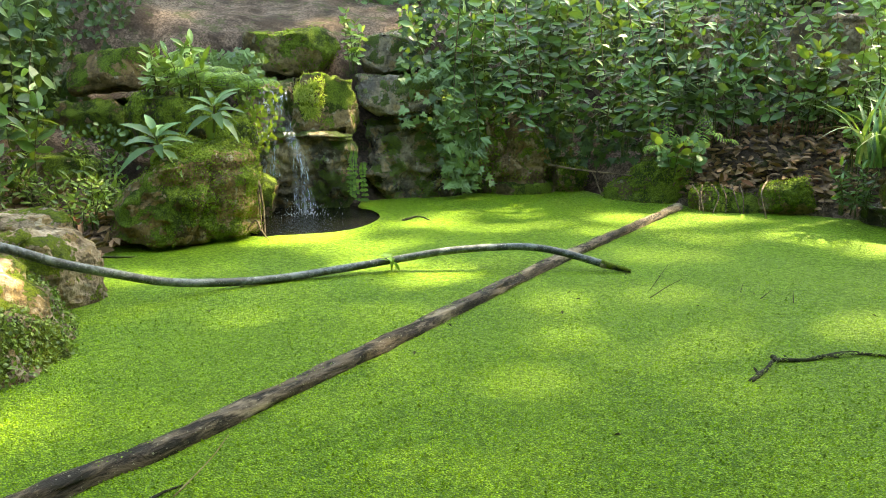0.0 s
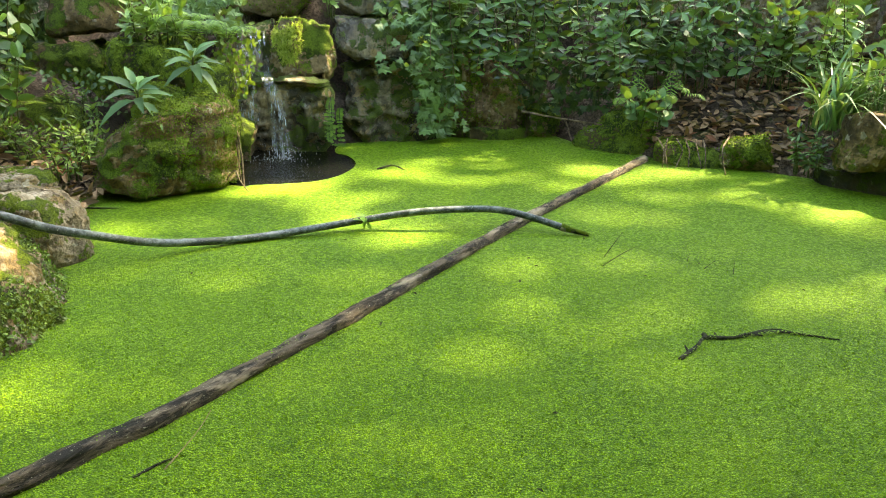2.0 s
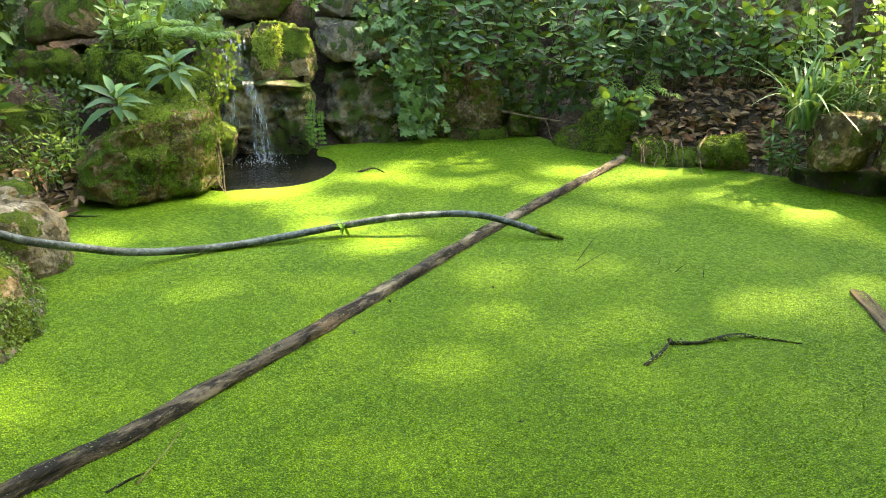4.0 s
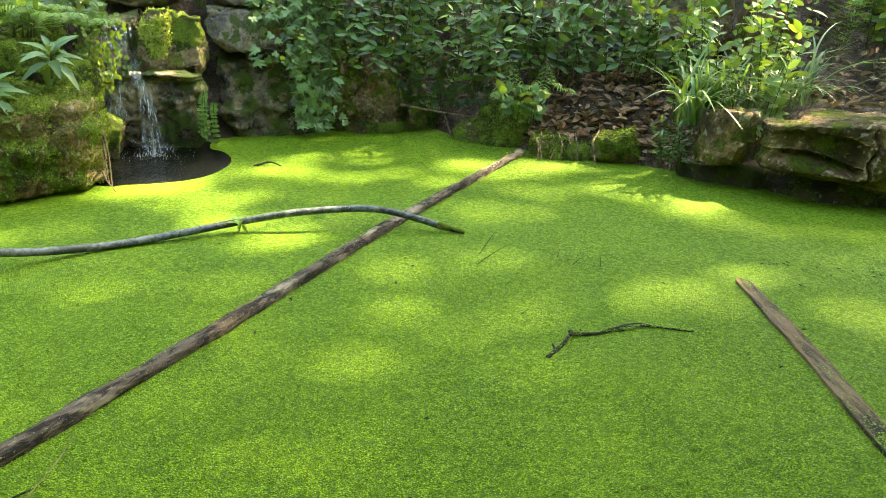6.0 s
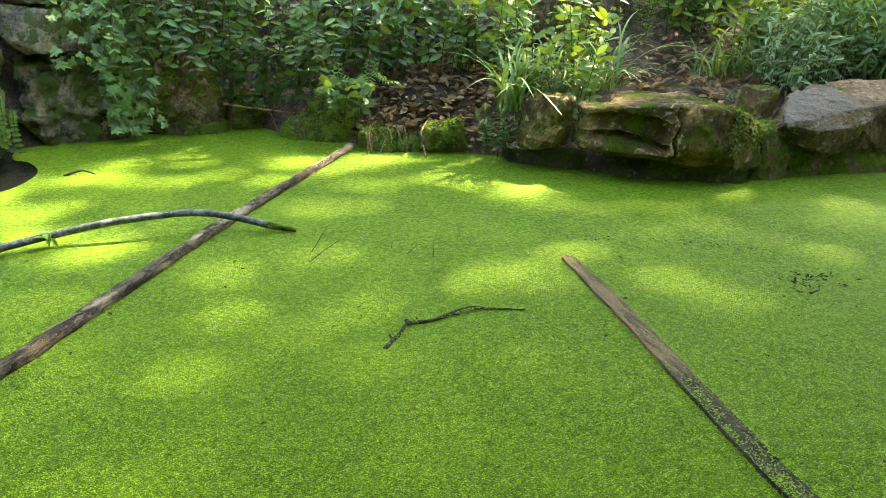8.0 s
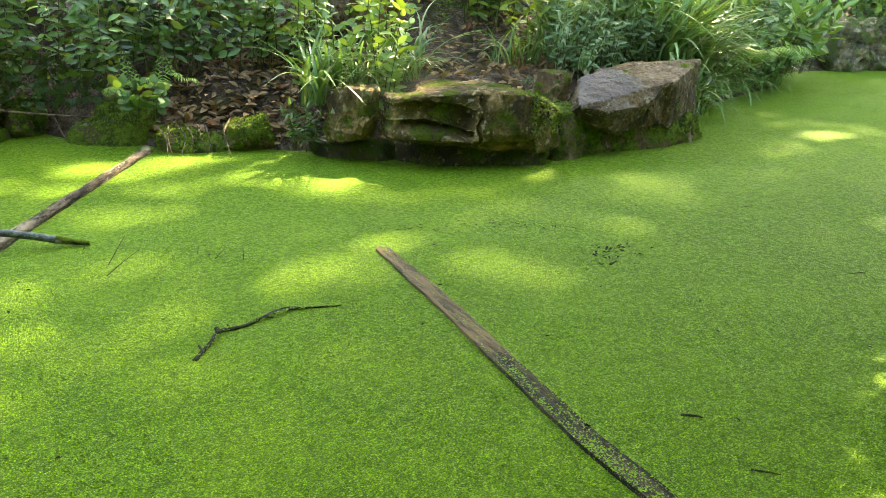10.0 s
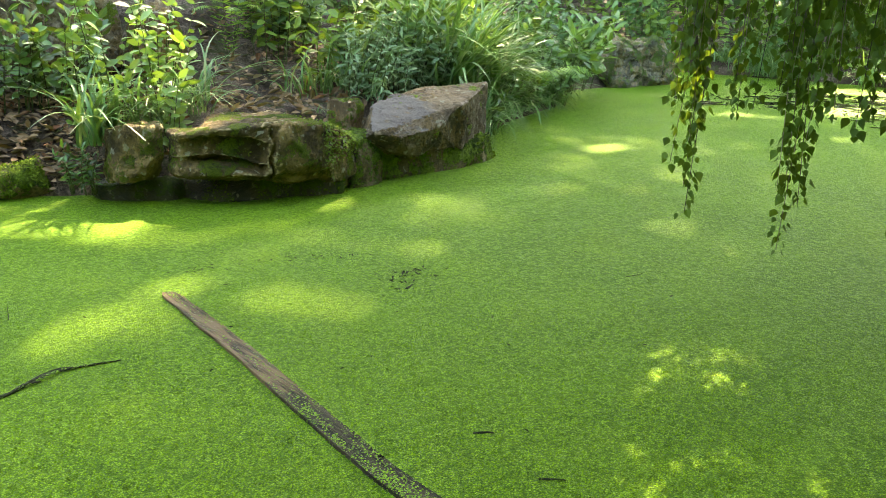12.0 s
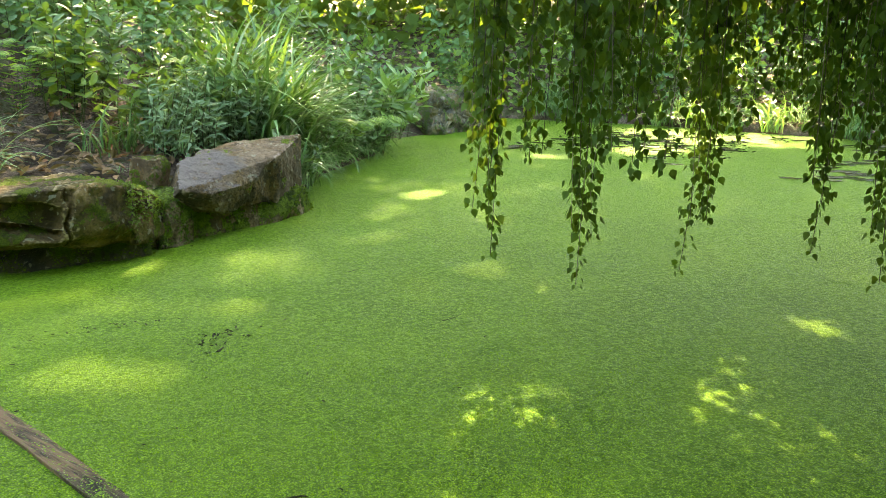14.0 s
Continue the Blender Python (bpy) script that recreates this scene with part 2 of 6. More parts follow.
M_MOSSY_LEAF = leaf_material("bright small leaf", (0.055, 0.120, 0.014), (0.15, 0.25, 0.03), 0.6, 0.35)
M_MOSS_LEAF = leaf_material("moss leaf", (0.080, 0.130, 0.014), (0.175, 0.260, 0.030), 0.9, 0.15, 0.12)
M_DRYVINE = leaf_material("dry vine leaf", (0.10, 0.075, 0.03), (0.22, 0.19, 0.07), 0.7, 0.2, 0.2)
M_DRY = leaf_material("dead leaf", (0.075, 0.042, 0.022), (0.400, 0.250, 0.145), 0.7, 0.08, 0.25, (0.20, 0.075, 0.035))


# ---- building helpers ----
def linked(name, bm, material, parent=None, label="", smooth=True):
    me = bpy.data.meshes.new(name)
    bm.to_mesh(me)
    bm.free()
    me.materials.append(material)
    if smooth:
        me.polygons.foreach_set("use_smooth", [True] * len(me.polygons))
    ob = new(name, me)
    ob.parent = parent
    if label:
        ob["label"] = label
    return ob


def part(name, bm, material, parent, label="", smooth=True):
    """One mesh as a part of a thing; its parent stands at the origin of its own places."""
    return linked(name, bm, material, parent, label, smooth)


def thing(name, label, category, place=(0, 0, 0), group="", kind=""):
    """An Empty at the thing's base that holds its parts."""
    ob = new(name)
    ob.location = place
    return tagged(ob, label, category, group, kind)


def raw_mesh(name, verts, faces, material, smooth=False):
    me = bpy.data.meshes.new(name)
    me.from_pydata(verts, [], faces)
    me.materials.append(material)
    if smooth:
        me.polygons.foreach_set("use_smooth", [True] * len(me.polygons))
    return me


def many(name, template, spots, material, parent=None, label=""):
    """Many copies of a small template (verts, faces) joined to one mesh; spots are 4x4 matrices."""
    tv, tf = np.array(template[0], float), template[1]
    m = np.array([np.array(s) for s in spots]).reshape(-1, 4, 4)
    v = np.einsum("nij,kj->nki", m[:, :3, :3], tv) + m[:, None, :3, 3]
    k = len(tv)
    faces = [tuple(i + n * k for i in f) for n in range(len(m)) for f in tf]
    ob = new(name, raw_mesh(name, v.reshape(-1, 3).tolist(), faces, material))
    ob.parent = parent
    if label:
        ob["label"] = label
    return ob


def tube(bm, points, r0, r1=None, sides=7, wobble=0.0):
    """A tapered tube along points."""
    r1 = r0 if r1 is None else r1
    pts = [Vector(p) for p in points]
    rings = []
    for i, p in enumerate(pts):
        d = (pts[min(i + 1, len(pts) - 1)] - pts[max(i - 1, 0)]).normalized()
        u = d.cross(Vector((0.31, 0.17, 0.93))).normalized()
        w = d.cross(u)
        r = r0 + (r1 - r0) * i / (len(pts) - 1)
        ring = []
        for k in range(sides):
            a = 2 * math.pi * k / sides
            q = r * (1 + wobble * noise.noise(p * 9 + Vector((k * 1.7, 0, 0))))
            ring.append(bm.verts.new(p + q * (math.cos(a) * u + math.sin(a) * w)))
        rings.append(ring)
    for a, b in zip(rings, rings[1:]):
        for k in range(sides):
            bm.faces.new((a[k], a[(k + 1) % sides], b[(k + 1) % sides], b[k]))
    bm.faces.new(rings[0][::-1]), bm.faces.new(rings[-1])
    return bm


def smooth_line(points, n):
    """n places along a soft curve through points."""
    p = [Vector(q) for q in points]
    p = [2 * p[0] - p[1]] + p + [2 * p[-1] - p[-2]]
    out = []
    for i in range(n):
        s = i / (n - 1) * (len(p) - 3)
        k = min(int(s), len(p) - 4)
        t = s - k
        a, b, c, d = p[k:k + 4]
        out.append(0.5 * (2 * b + (c - a) * t + (2 * a - 5 * b + 4 * c - d) * t * t + (3 * b - a - 3 * c + d) * t ** 3))
    return out


def frame_along(at, tip, up, size, twist=0.0):
    """Pose of a leaf that starts at `at`, points along `tip` and faces `up`."""
    y = Vector(tip).normalized()
    x = y.cross(Vector(up))
    x = x.normalized() if x.length > 1e-4 else Vector((1, 0, 0))
    z = x.cross(y)
    m = Matrix((x, y, z)).transposed().to_4x4()
    return Matrix.Translation(at) @ m @ Matrix.Rotation(twist, 4, "Y") @ Matrix.Diagonal((size, size, size, 1))


def leaf_shape(outline, fold=0.12, droop=0.15):
    """A leaf of length 1 from half-outline (y, half width): folded at the midrib and drooping at the tip."""
    v, f = [], []
    for y, w in outline:
        z = -droop * y * y
        v += [(-w, y, z + fold * w * 2), (0, y, z), (w, y, z + fold * w * 2)]
    for i in range(len(outline) - 1):
        a = 3 * i
        f += [(a, a + 1, a + 4, a + 3), (a + 1, a + 2, a + 5, a + 4)]
    return v, f


L_LAUREL = leaf_shape([(0, 0.012), (0.12, 0.11), (0.35, 0.21), (0.6, 0.22), (0.82, 0.13), (1, 0.0)])
L_LONG = leaf_shape([(0, 0.015), (0.2, 0.10), (0.5, 0.15), (0.8, 0.09), (1, 0.0)], 0.1, 0.3)
L_BROAD = leaf_shape([(0, 0.015), (0.12, 0.04), (0.22, 0.12), (0.25, 0.10), (0.40, 0.17), (0.43, 0.145), (0.60, 0.16), (0.63, 0.13), (0.80, 0.09), (1, 0.0)], 0.22, 0.62)
L_PINNA = leaf_shape([(0, 0.03), (0.3, 0.075), (0.7, 0.05), (1, 0.0)], 0.1, 0.25)
L_BIRCH = leaf_shape([(0, 0.01), (0.08, 0.22), (0.28, 0.40), (0.36, 0.36), (0.55, 0.29), (0.75, 0.15), (1, 0.0)], 0.08, 0.10)
L_ROUND = leaf_shape([(0, 0.02), (0.15, 0.24), (0.45, 0.36), (0.75, 0.26), (1, 0.0)], 0.1, 0.15)
L_DRY = leaf_shape([(0, 0.01), (0.15, 0.14), (0.45, 0.24), (0.75, 0.16), (1, 0.0)], 0.45, -0.25)
L_IVY = ([(0, 0, 0), (-0.28, -0.12, 0.03), (-0.50, 0.10, 0.0), (-0.27, 0.27, 0.02), (-0.36, 0.62, -0.04), (-0.13, 0.55, 0.02),
          (0, 1.0, -0.08), (0.13, 0.55, 0.02), (0.36, 0.62, -0.04), (0.27, 0.27, 0.02), (0.50, 0.10, 0.0), (0.28, -0.12, 0.03)],
         [(0, 2, 1), (0, 3, 2), (0, 5, 3), (3, 5, 4), (0, 6, 5), (0, 7, 6), (0, 9, 7), (7, 9, 8), (0, 10, 9), (0, 11, 10)])
L_CARD = ([(-0.3, 0, 0), (0.3, 0, 0), (0.42, 0.55, 0.06), (0, 1, -0.05), (-0.42, 0.55, 0.06)], [(0, 1, 2, 3, 4)])


def rnd(a, b):
    return random.uniform(a, b)


def any_way(flat=0.0):
    v = Vector((random.gauss(0, 1), random.gauss(0, 1), random.gauss(0, 1) * (1 - flat)))
    return v.normalized()


def rock_mesh(dims, seed, jitter=0.20, rough=1.7, extra=9, edge=0.045, strata=0.0, carve=None, points=None, chips=7):
    """A weathered block: the hull of a broken box, its edges worn, its faces pitted at three scales."""
    r = random.Random(seed)
    d = Vector(dims) / 2
    if points is None:
        points = []
        for sx in (-1, 1):
            for sy in (-1, 1):
                for sz in (-1, 1):
                    points.append(Vector((sx * (1 - r.uniform(0, 2 * jitter)), sy * (1 - r.uniform(0, 2 * jitter)), sz * (1 - r.uniform(0, 1.6 * jitter)))))
        for _ in range(extra):
            q = Vector((r.gauss(0, 1), r.gauss(0, 1), r.gauss(0, 1)))
            q /= max(abs(q.x), abs(q.y), abs(q.z))
            points.append(q * r.uniform(0.9, 1.02))
        points = [Vector((q.x * d.x, q.y * d.y, q.z * d.z)) for q in points]
    bm = bmesh.new()
    made = bmesh.ops.convex_hull(bm, input=[bm.verts.new(q) for q in points])
    loose = [v for v in bm.verts if not v.link_faces]
    bmesh.ops.delete(bm, geom=loose, context="VERTS")
    bmesh.ops.dissolve_limit(bm, angle_limit=0.12, verts=bm.verts[:], edges=bm.edges[:])
    bmesh.ops.bevel(bm, geom=bm.edges[:], offset=min(dims) * 0.07, segments=2, profile=0.6, affect="EDGES", clamp_overlap=True)
    bmesh.ops.triangulate(bm, faces=bm.faces[:])
    for _ in range(6):
        long = [e for e in bm.edges if e.calc_length() > edge]
        if not long:
            break
        bmesh.ops.subdivide_edges(bm, edges=long, cuts=1)
        bmesh.ops.triangulate(bm, faces=[f for f in bm.faces if len(f.verts) > 3])
    bmesh.ops.smooth_vert(bm, verts=bm.verts[:], factor=0.4, use_axis_x=True, use_axis_y=True, use_axis_z=True)
    bm.normal_update()
    off = Vector((r.uniform(0, 50), r.uniform(0, 50), r.uniform(0, 50)))
    size = min(dims)
    move = []
    for v in bm.verts:
        q, n = v.co, v.normal
        w = noise.fractal(q * 3.2 + off, 1.0, 2.0, 5)
        m = noise.ridged_multi_fractal(q * 6.0 + off, 1.0, 2.0, 4, 1.0, 2.0) - 1.1
        f = noise.fractal(q * 24.0 + off, 0.9, 2.1, 3)
        h = rough * (size * 0.085 * w + size * 0.030 * m + 0.006 * f)
        if strata:
            h += strata * math.sin(q.z * 62 + 3 * noise.noise(q * 3 + off))
        if carve:
            h += carve(q, n)
        move.append(n * h)
    for v, m in zip(bm.verts, move):
        v.co += m
    # flat fractures that take off corners and edges
    co = np.array([v.co for v in bm.verts])
    mid = co.mean(0)
    for _ in range(chips):
        n = np.array([r.gauss(0, 1), r.gauss(0, 1) - 0.5, r.gauss(0, 0.8)])
        n /= np.linalg.norm(n)
        s = (co - mid) @ n
        over = np.maximum(s - s.max() * r.uniform(0.72, 0.9), 0)
        co -= over[:, None] * n * 0.92
    for v, p in zip(bm.verts, co):
        v.co = p
        v.co += 0.004 * noise.noise_vector(v.co * 30)
    return bm


def rock(name, label, at, dims, material, seed, turn=(0, 0, 0), group="", **kw):
    """A stone at its place, in metres and degrees."""
    ob = linked(name, rock_mesh(dims, seed, **kw), material)
    ob.matrix_world = pose(*at, *turn)
    return tagged(ob, label, "rock", group)


def sculpt(line, low, high, deep, rise, relief, seed, nu=150, nf=64, nt=34, grain=0.010, lump=0.03, tuck=0.05, lean=0.0):
    """A stone grown from the line of its front: foot and brow heights along x, a top that runs back, and its own relief on the face."""
    pts = smooth_line([(x, y, 0) for x, y in line], nu)
    off = Vector((seed * 7.3, seed * 3.1, seed * 1.7))
    bm = bmesh.new()
    rings = []
    for i, p in enumerate(pts):
        d = (pts[min(i + 1, nu - 1)] - pts[max(i - 1, 0)]).normalized()
        n = Vector((d.y, -d.x, 0))
        lo, hi = float(np.interp(p.x, *zip(*low))), float(np.interp(p.x, *zip(*high)))
        loop = [(-deep + (deep - tuck) * k / 5, lo + 0.03 * (1 - k / 5)) for k in range(6)]
        loop += [(-tuck * max(0.0, 1 - k / 5) ** 2 - 0.03 * max(0.0, (k - nf + 6) / 6) ** 2 - lean * ((k + 1) / nf) ** 1.3, lo + (hi - lo) * (k + 1) / nf) for k in range(nf)]
        loop += [(-0.03 - lean - (deep - 0.03 - lean) * k / nt, hi + rise * (k / nt) ** 0.7) for k in range(1, nt + 1)]
        loop += [(-deep, hi + rise + (lo + 0.03 - hi - rise) * k / 6) for k in range(1, 6)]
        end = min(i, nu - 1 - i) / (0.07 * nu)
        shrink = 1.0 if end >= 1 else 0.35 + 0.65 * math.sqrt(1 - (1 - end) ** 2)
        mo, mz = -deep / 2, (lo + hi) / 2
        ring = []
        for k, (o, z) in enumerate(loop):
            o, z = mo + (o - mo) * shrink, mz + (z - mz) * (0.75 + 0.25 * shrink)
            q = p + n * o + Vector((0, 0, z))
            face = min(1.0, max(0.0, 1 + (o + lean + 0.02) / 0.10))
            h = relief(q.x, q.z, hi) * face
            h += lump * noise.fractal(q * 4.5 + off, 1.0, 2.0, 3) + 0.35 * lump * (noise.ridged_multi_fractal(q * 8 + off, 1.0, 2.0, 3, 1.0, 2.0) - 1.1)
            out = n if face > 0.5 else (n * face + Vector((0, 0, 1 - face))).normalized()
            q = q + out * h + grain * noise.noise_vector(q * 26 + off) + 0.4 * grain * noise.noise_vector(q * 70 + off)
            ring.append(bm.verts.new(q))
        rings.append(ring)
    m = len(rings[0])
    for a, b in zip(rings, rings[1:]):
        for k in range(m):
            bm.faces.new((a[k], b[k], b[(k + 1) % m], a[(k + 1) % m]))
    bm.faces.new(rings[0]), bm.faces.new(rings[-1][::-1])
    bmesh.ops.recalc_face_normals(bm, faces=bm.faces[:])
    return bm


def grown_rock(name, label, material, group, *form, **more):
    return tagged(linked(name, sculpt(*form, **more), material), label, "rock", group)


# ---- the plan ----
SHORE = [(-1.45, 0.3), (-1.5, 1.2), (-1.45, 1.6), (-1.55, 2.1), (-1.7, 2.7), (-1.95, 3.2), (-2.1, 3.55), (-1.75, 4.0), (-1.55, 4.5),
         (-1.62, 4.95), (-1.0, 5.12), (-0.66, 5.36), (-0.07, 5.64), (0.56, 5.80), (0.77, 5.45), (1.14, 5.22), (1.25, 5.0), (1.8, 4.83),
         (2.05, 4.68), (2.3, 4.38), (2.65, 4.15), (3.05, 4.0), (3.55, 4.06), (4.06, 4.12), (4.6, 4.22), (5.15, 4.5), (6.3, 5.25),
         (7.7, 5.8), (8.9, 6.75), (10.0, 6.65), (12.4, 8.0), (12.8, 7.6), (13.1, 6.2), (13.4, 4.9), (13.3, 2.2), (13.6, 0.0),
         (13, -3), (8, -5), (4, -3.6), (2.4, -1.6), (1.2, -0.15), (0.2, 0.25)]
BACK_X = [-3.0, -2.1, -1.62, -1.0, -0.66, -0.07, 0.56, 0.77, 1.14, 1.25, 1.8, 2.05, 2.3, 2.65, 3.05, 3.55, 4.6, 5.15, 6.3, 7.7, 8.9]
BACK_Y = [4.6, 4.7, 4.95, 5.12, 5.36, 5.64, 5.80, 5.6, 5.25, 5.0, 4.83, 4.68, 4.38, 4.15, 4.0, 4.06, 4.22, 4.5, 5.25, 5.8, 6.75]


def back_y(x):
    return float(np.interp(x, BACK_X, BACK_Y))


def shore_distance(px, py):
    """Distance from the shoreline, negative over the water (arrays)."""
    best = np.full(px.shape, 1e9)
    inside = np.zeros(px.shape, bool)
    n = len(SHORE)
    for i in range(n):
        (ax, ay), (bx, by) = SHORE[i], SHORE[(i + 1) % n]
        dx, dy = bx - ax, by - ay
        t = np.clip(((px - ax) * dx + (py - ay) * dy) / (dx * dx + dy * dy), 0, 1)
        best = np.minimum(best, np.hypot(px - ax - t * dx, py - ay - t * dy))
        cross = (ay > py) != (by > py)
        xs = (bx - ax) * (py - ay) / (by - ay + 1e-12) + ax
        inside ^= cross & (px < xs)
    return np.where(inside, -best, best)


def step(a, b, x):
    t = np.clip((x - a) / (b - a), 0, 1)
    return t * t * (3 - 2 * t)


def ground_height(px, py):
    d = shore_distance(px, py)
    # a steep rock wall behind the fall, a litter slope further on, low banks elsewhere
    wall = (1 - step(0.5, 1.15, px)) * step(4.3, 5.2, py - 0.55 * (1 - step(-2.6, -1.9, px)))
    left = (1 - step(-1.9, -1.4, px)) * step(1.2, 2.2, py) * (1 - wall)
    slope = step(0.7, 1.2, px) * (1 - step(5.5, 7.5, px)) * step(2.5, 3.5, py)
    far = np.clip(1 - wall - slope - left, 0, 1)
    h_wall = 0.25 * step(0.1, 0.3, d) + 0.83 * step(0.34, 0.82, d) + 0.33 * np.maximum(d - 0.5, 0)
    h_left = 0.14 * step(0.0, 0.2, d) + 0.42 * step(0.25, 1.1, d) + 0.35 * step(1.0, 2.0, d)
    h_slope = 0.10 * step(0, 0.12, d) + 0.34 * step(0.05, 0.75, d) + 0.62 * step(0.9, 2.3, d) + 0.30 * np.maximum(d - 1.8, 0)
    back = step(6, 9, px)
    h_far = 0.20 * step(0, 0.25, d) + (0.10 + 0.18 * back) * np.minimum(np.maximum(d - 0.2 - 0.6 * back, 0), 12)
    h = wall * h_wall + left * h_left + slope * h_slope + far * h_far
    return np.where(d < 0, np.maximum(-0.5, d * 1.4), h) - 0.01


def ground_many(xs, ys):
    return ground_height(np.array(xs, float), np.array(ys, float))


def ground_at(x, y):
    return float(ground_height(np.array([x]), np.array([y]))[0])


def build_ground():
    xs = np.concatenate([np.linspace(-300, -6, 22), np.linspace(-5.6, -3, 26), np.arange(-2.95, 6, 0.055), np.arange(6, 15, 0.15), np.linspace(16, 300, 22)])
    ys = np.concatenate([np.linspace(-300, -6, 22), np.arange(-5.5, 1, 0.2), np.arange(1, 8, 0.055), np.arange(8, 12, 0.2), np.linspace(13, 300, 22)])
    gx, gy = np.meshgrid(xs, ys)
    gz = np.minimum(ground_height(gx, gy), 4.0)
    lump = np.array([[noise.fractal(Vector((x, y, 0)) * 2.3, 1.0, 2.0, 4) for x in xs] for y in ys])
    gz = gz + np.where(gz > 0.02, 0.05 * lump * np.clip(gz * 5, 0, 1), 0)
    v = np.stack([gx, gy, gz], -1).reshape(-1, 3).tolist()
    w = len(xs)
    f = [(j * w + i, j * w + i + 1, (j + 1) * w + i + 1, (j + 1) * w + i) for j in range(len(ys) - 1) for i in range(w - 1)]
    ob = new("ground", raw_mesh("ground", v, f, M_GROUND, True))
    tagged(ob, "brown earth bank sloping up from the pond", "ground", kind="structure")


build_ground()

# ---- water and its carpet of weed ----
def flat_sheet(name, rim, holes, z, material, label, category, kind):
    """A level sheet inside a rim, with holes."""
    bm = bmesh.new()
    for line in (rim, *holes):
        vs = [bm.verts.new((x, y, z)) for x, y in line]
        for i in range(len(vs)):
            bm.edges.new((vs[i], vs[(i + 1) % len(vs)]))
    bmesh.ops.triangle_fill(bm, use_beauty=True, use_dissolve=False, edges=bm.edges[:], normal=(0, 0, 1))
    for f in bm.faces:
        f.normal_update()
        if f.normal.z < 0:
            f.normal_flip()
    return tagged(linked(name, bm, material, smooth=False), label, category, kind=kind)


water = new("water", raw_mesh("water", [(-3, -6, -0.012), (15, -6, -0.012), (15, 9, -0.012), (-3, 9, -0.012)], [(0, 1, 2, 3)], M_WATER))
tagged(water, "dark still pond water under floating weed", "water", kind="structure")
POOL_EDGE = [(-1.72, 4.2), (-1.36, 4.03), (-1.25, 4.06), (-1.14, 4.09), (-1.04, 4.13), (-0.96, 4.17), (-0.88, 4.25), (-0.82, 4.36), (-0.785, 4.5),
             (-0.775, 4.63), (-0.81, 4.77), (-0.88, 4.90), (-0.98, 4.99), (-1.02, 5.3)]


def weed_rim():
    """The shore, a hand's width out under the bank, but round the fall's pool its own edge."""
    out = []
    mid = Vector((3, 2))
    for p in SHORE:
        q = Vector(p)
        if -1.8 < q.x < -0.9 and 3.9 < q.y < 5.2:
            if q.y < 4.2:
                soft = smooth_line([(*e, 0) for e in POOL_EDGE], 90)
                out += [(e.x + 0.006 * noise.noise(e * 40), e.y + 0.006 * noise.noise(e * 40 + Vector((7, 7, 7)))) for e in soft]
            continue
        out.append(tuple(q + (q - mid).normalized() * 0.12))
    return out


def blot(x, y, rx, ry, turn, n=26, seed=0, rag=0.35):
    r = []
    for i in range(n):
        a = 2 * math.pi * i / n
        k = 1 + rag * noise.noise(Vector((math.cos(a) * 2, math.sin(a) * 2, seed * 3.7)))
        u, w = rx * k * math.cos(a), ry * k * math.sin(a)
        r.append((x + u * math.cos(turn) - w * math.sin(turn), y + u * math.sin(turn) + w * math.cos(turn)))
    return r


carpet = flat_sheet("duckweed_carpet", weed_rim(), [], 0.0, M_DUCKWEED, "bright green duckweed carpet covering the still pond", "duckweed", "stuff")


def open_patches():
    """Small openings of rippled water in the far part of the carpet."""
    bm = bmesh.new()
    for k in range(230):
        x, y = 8.8 + 4.0 * noise.random(), 0.8 + 4.2 * noise.random()
        wet = noise.noise(Vector((x * 0.5, y * 0.7, 2))) + 0.45 - 0.35 * abs(x - 10.9)
        if wet > 0.0:
            rim = blot(x, y, 0.10 + 0.12 * min(wet, 1), 0.04 + 0.05 * min(wet, 1), 1.9 + 0.5 * noise.noise(Vector((k * 1.9, 0, 0))), 14, k, 0.7)
            bm.faces.new([bm.verts.new((u, v, 0.004 + 0.00002 * k)) for u, v in rim])
    tagged(linked("open_water", bm, M_WATER, smooth=False), "small rippled openings of dark water in the duckweed", "water", kind="stuff")


noise.seed_set(5)
open_patches()
noise.seed_set(1)

# ---- rocks ----
FALL_ROCKS, BANK_ROCKS, EDGE_ROCKS = "rocks round the waterfall", "boulders on the bank", "rocks by the hose"
def broken_face(x, z, brow):
    """A block split by an upright notch, its corner broken away."""
    h = -0.05 * math.exp(-((x + 1.74 - 0.25 * (z - 0.15)) / 0.03) ** 2)
    return h - 0.04 * float(step(0.0, 0.06, z - 0.20 - 0.5 * (x + 1.62))) + 0.015 * noise.noise(Vector((x * 12, 3, z * 12)))


def worn_face(x, z, brow):
    return 0.03 * noise.noise(Vector((x * 7, 5, z * 9))) - 0.03 * math.exp(-((z - 0.19) / 0.025) ** 2)


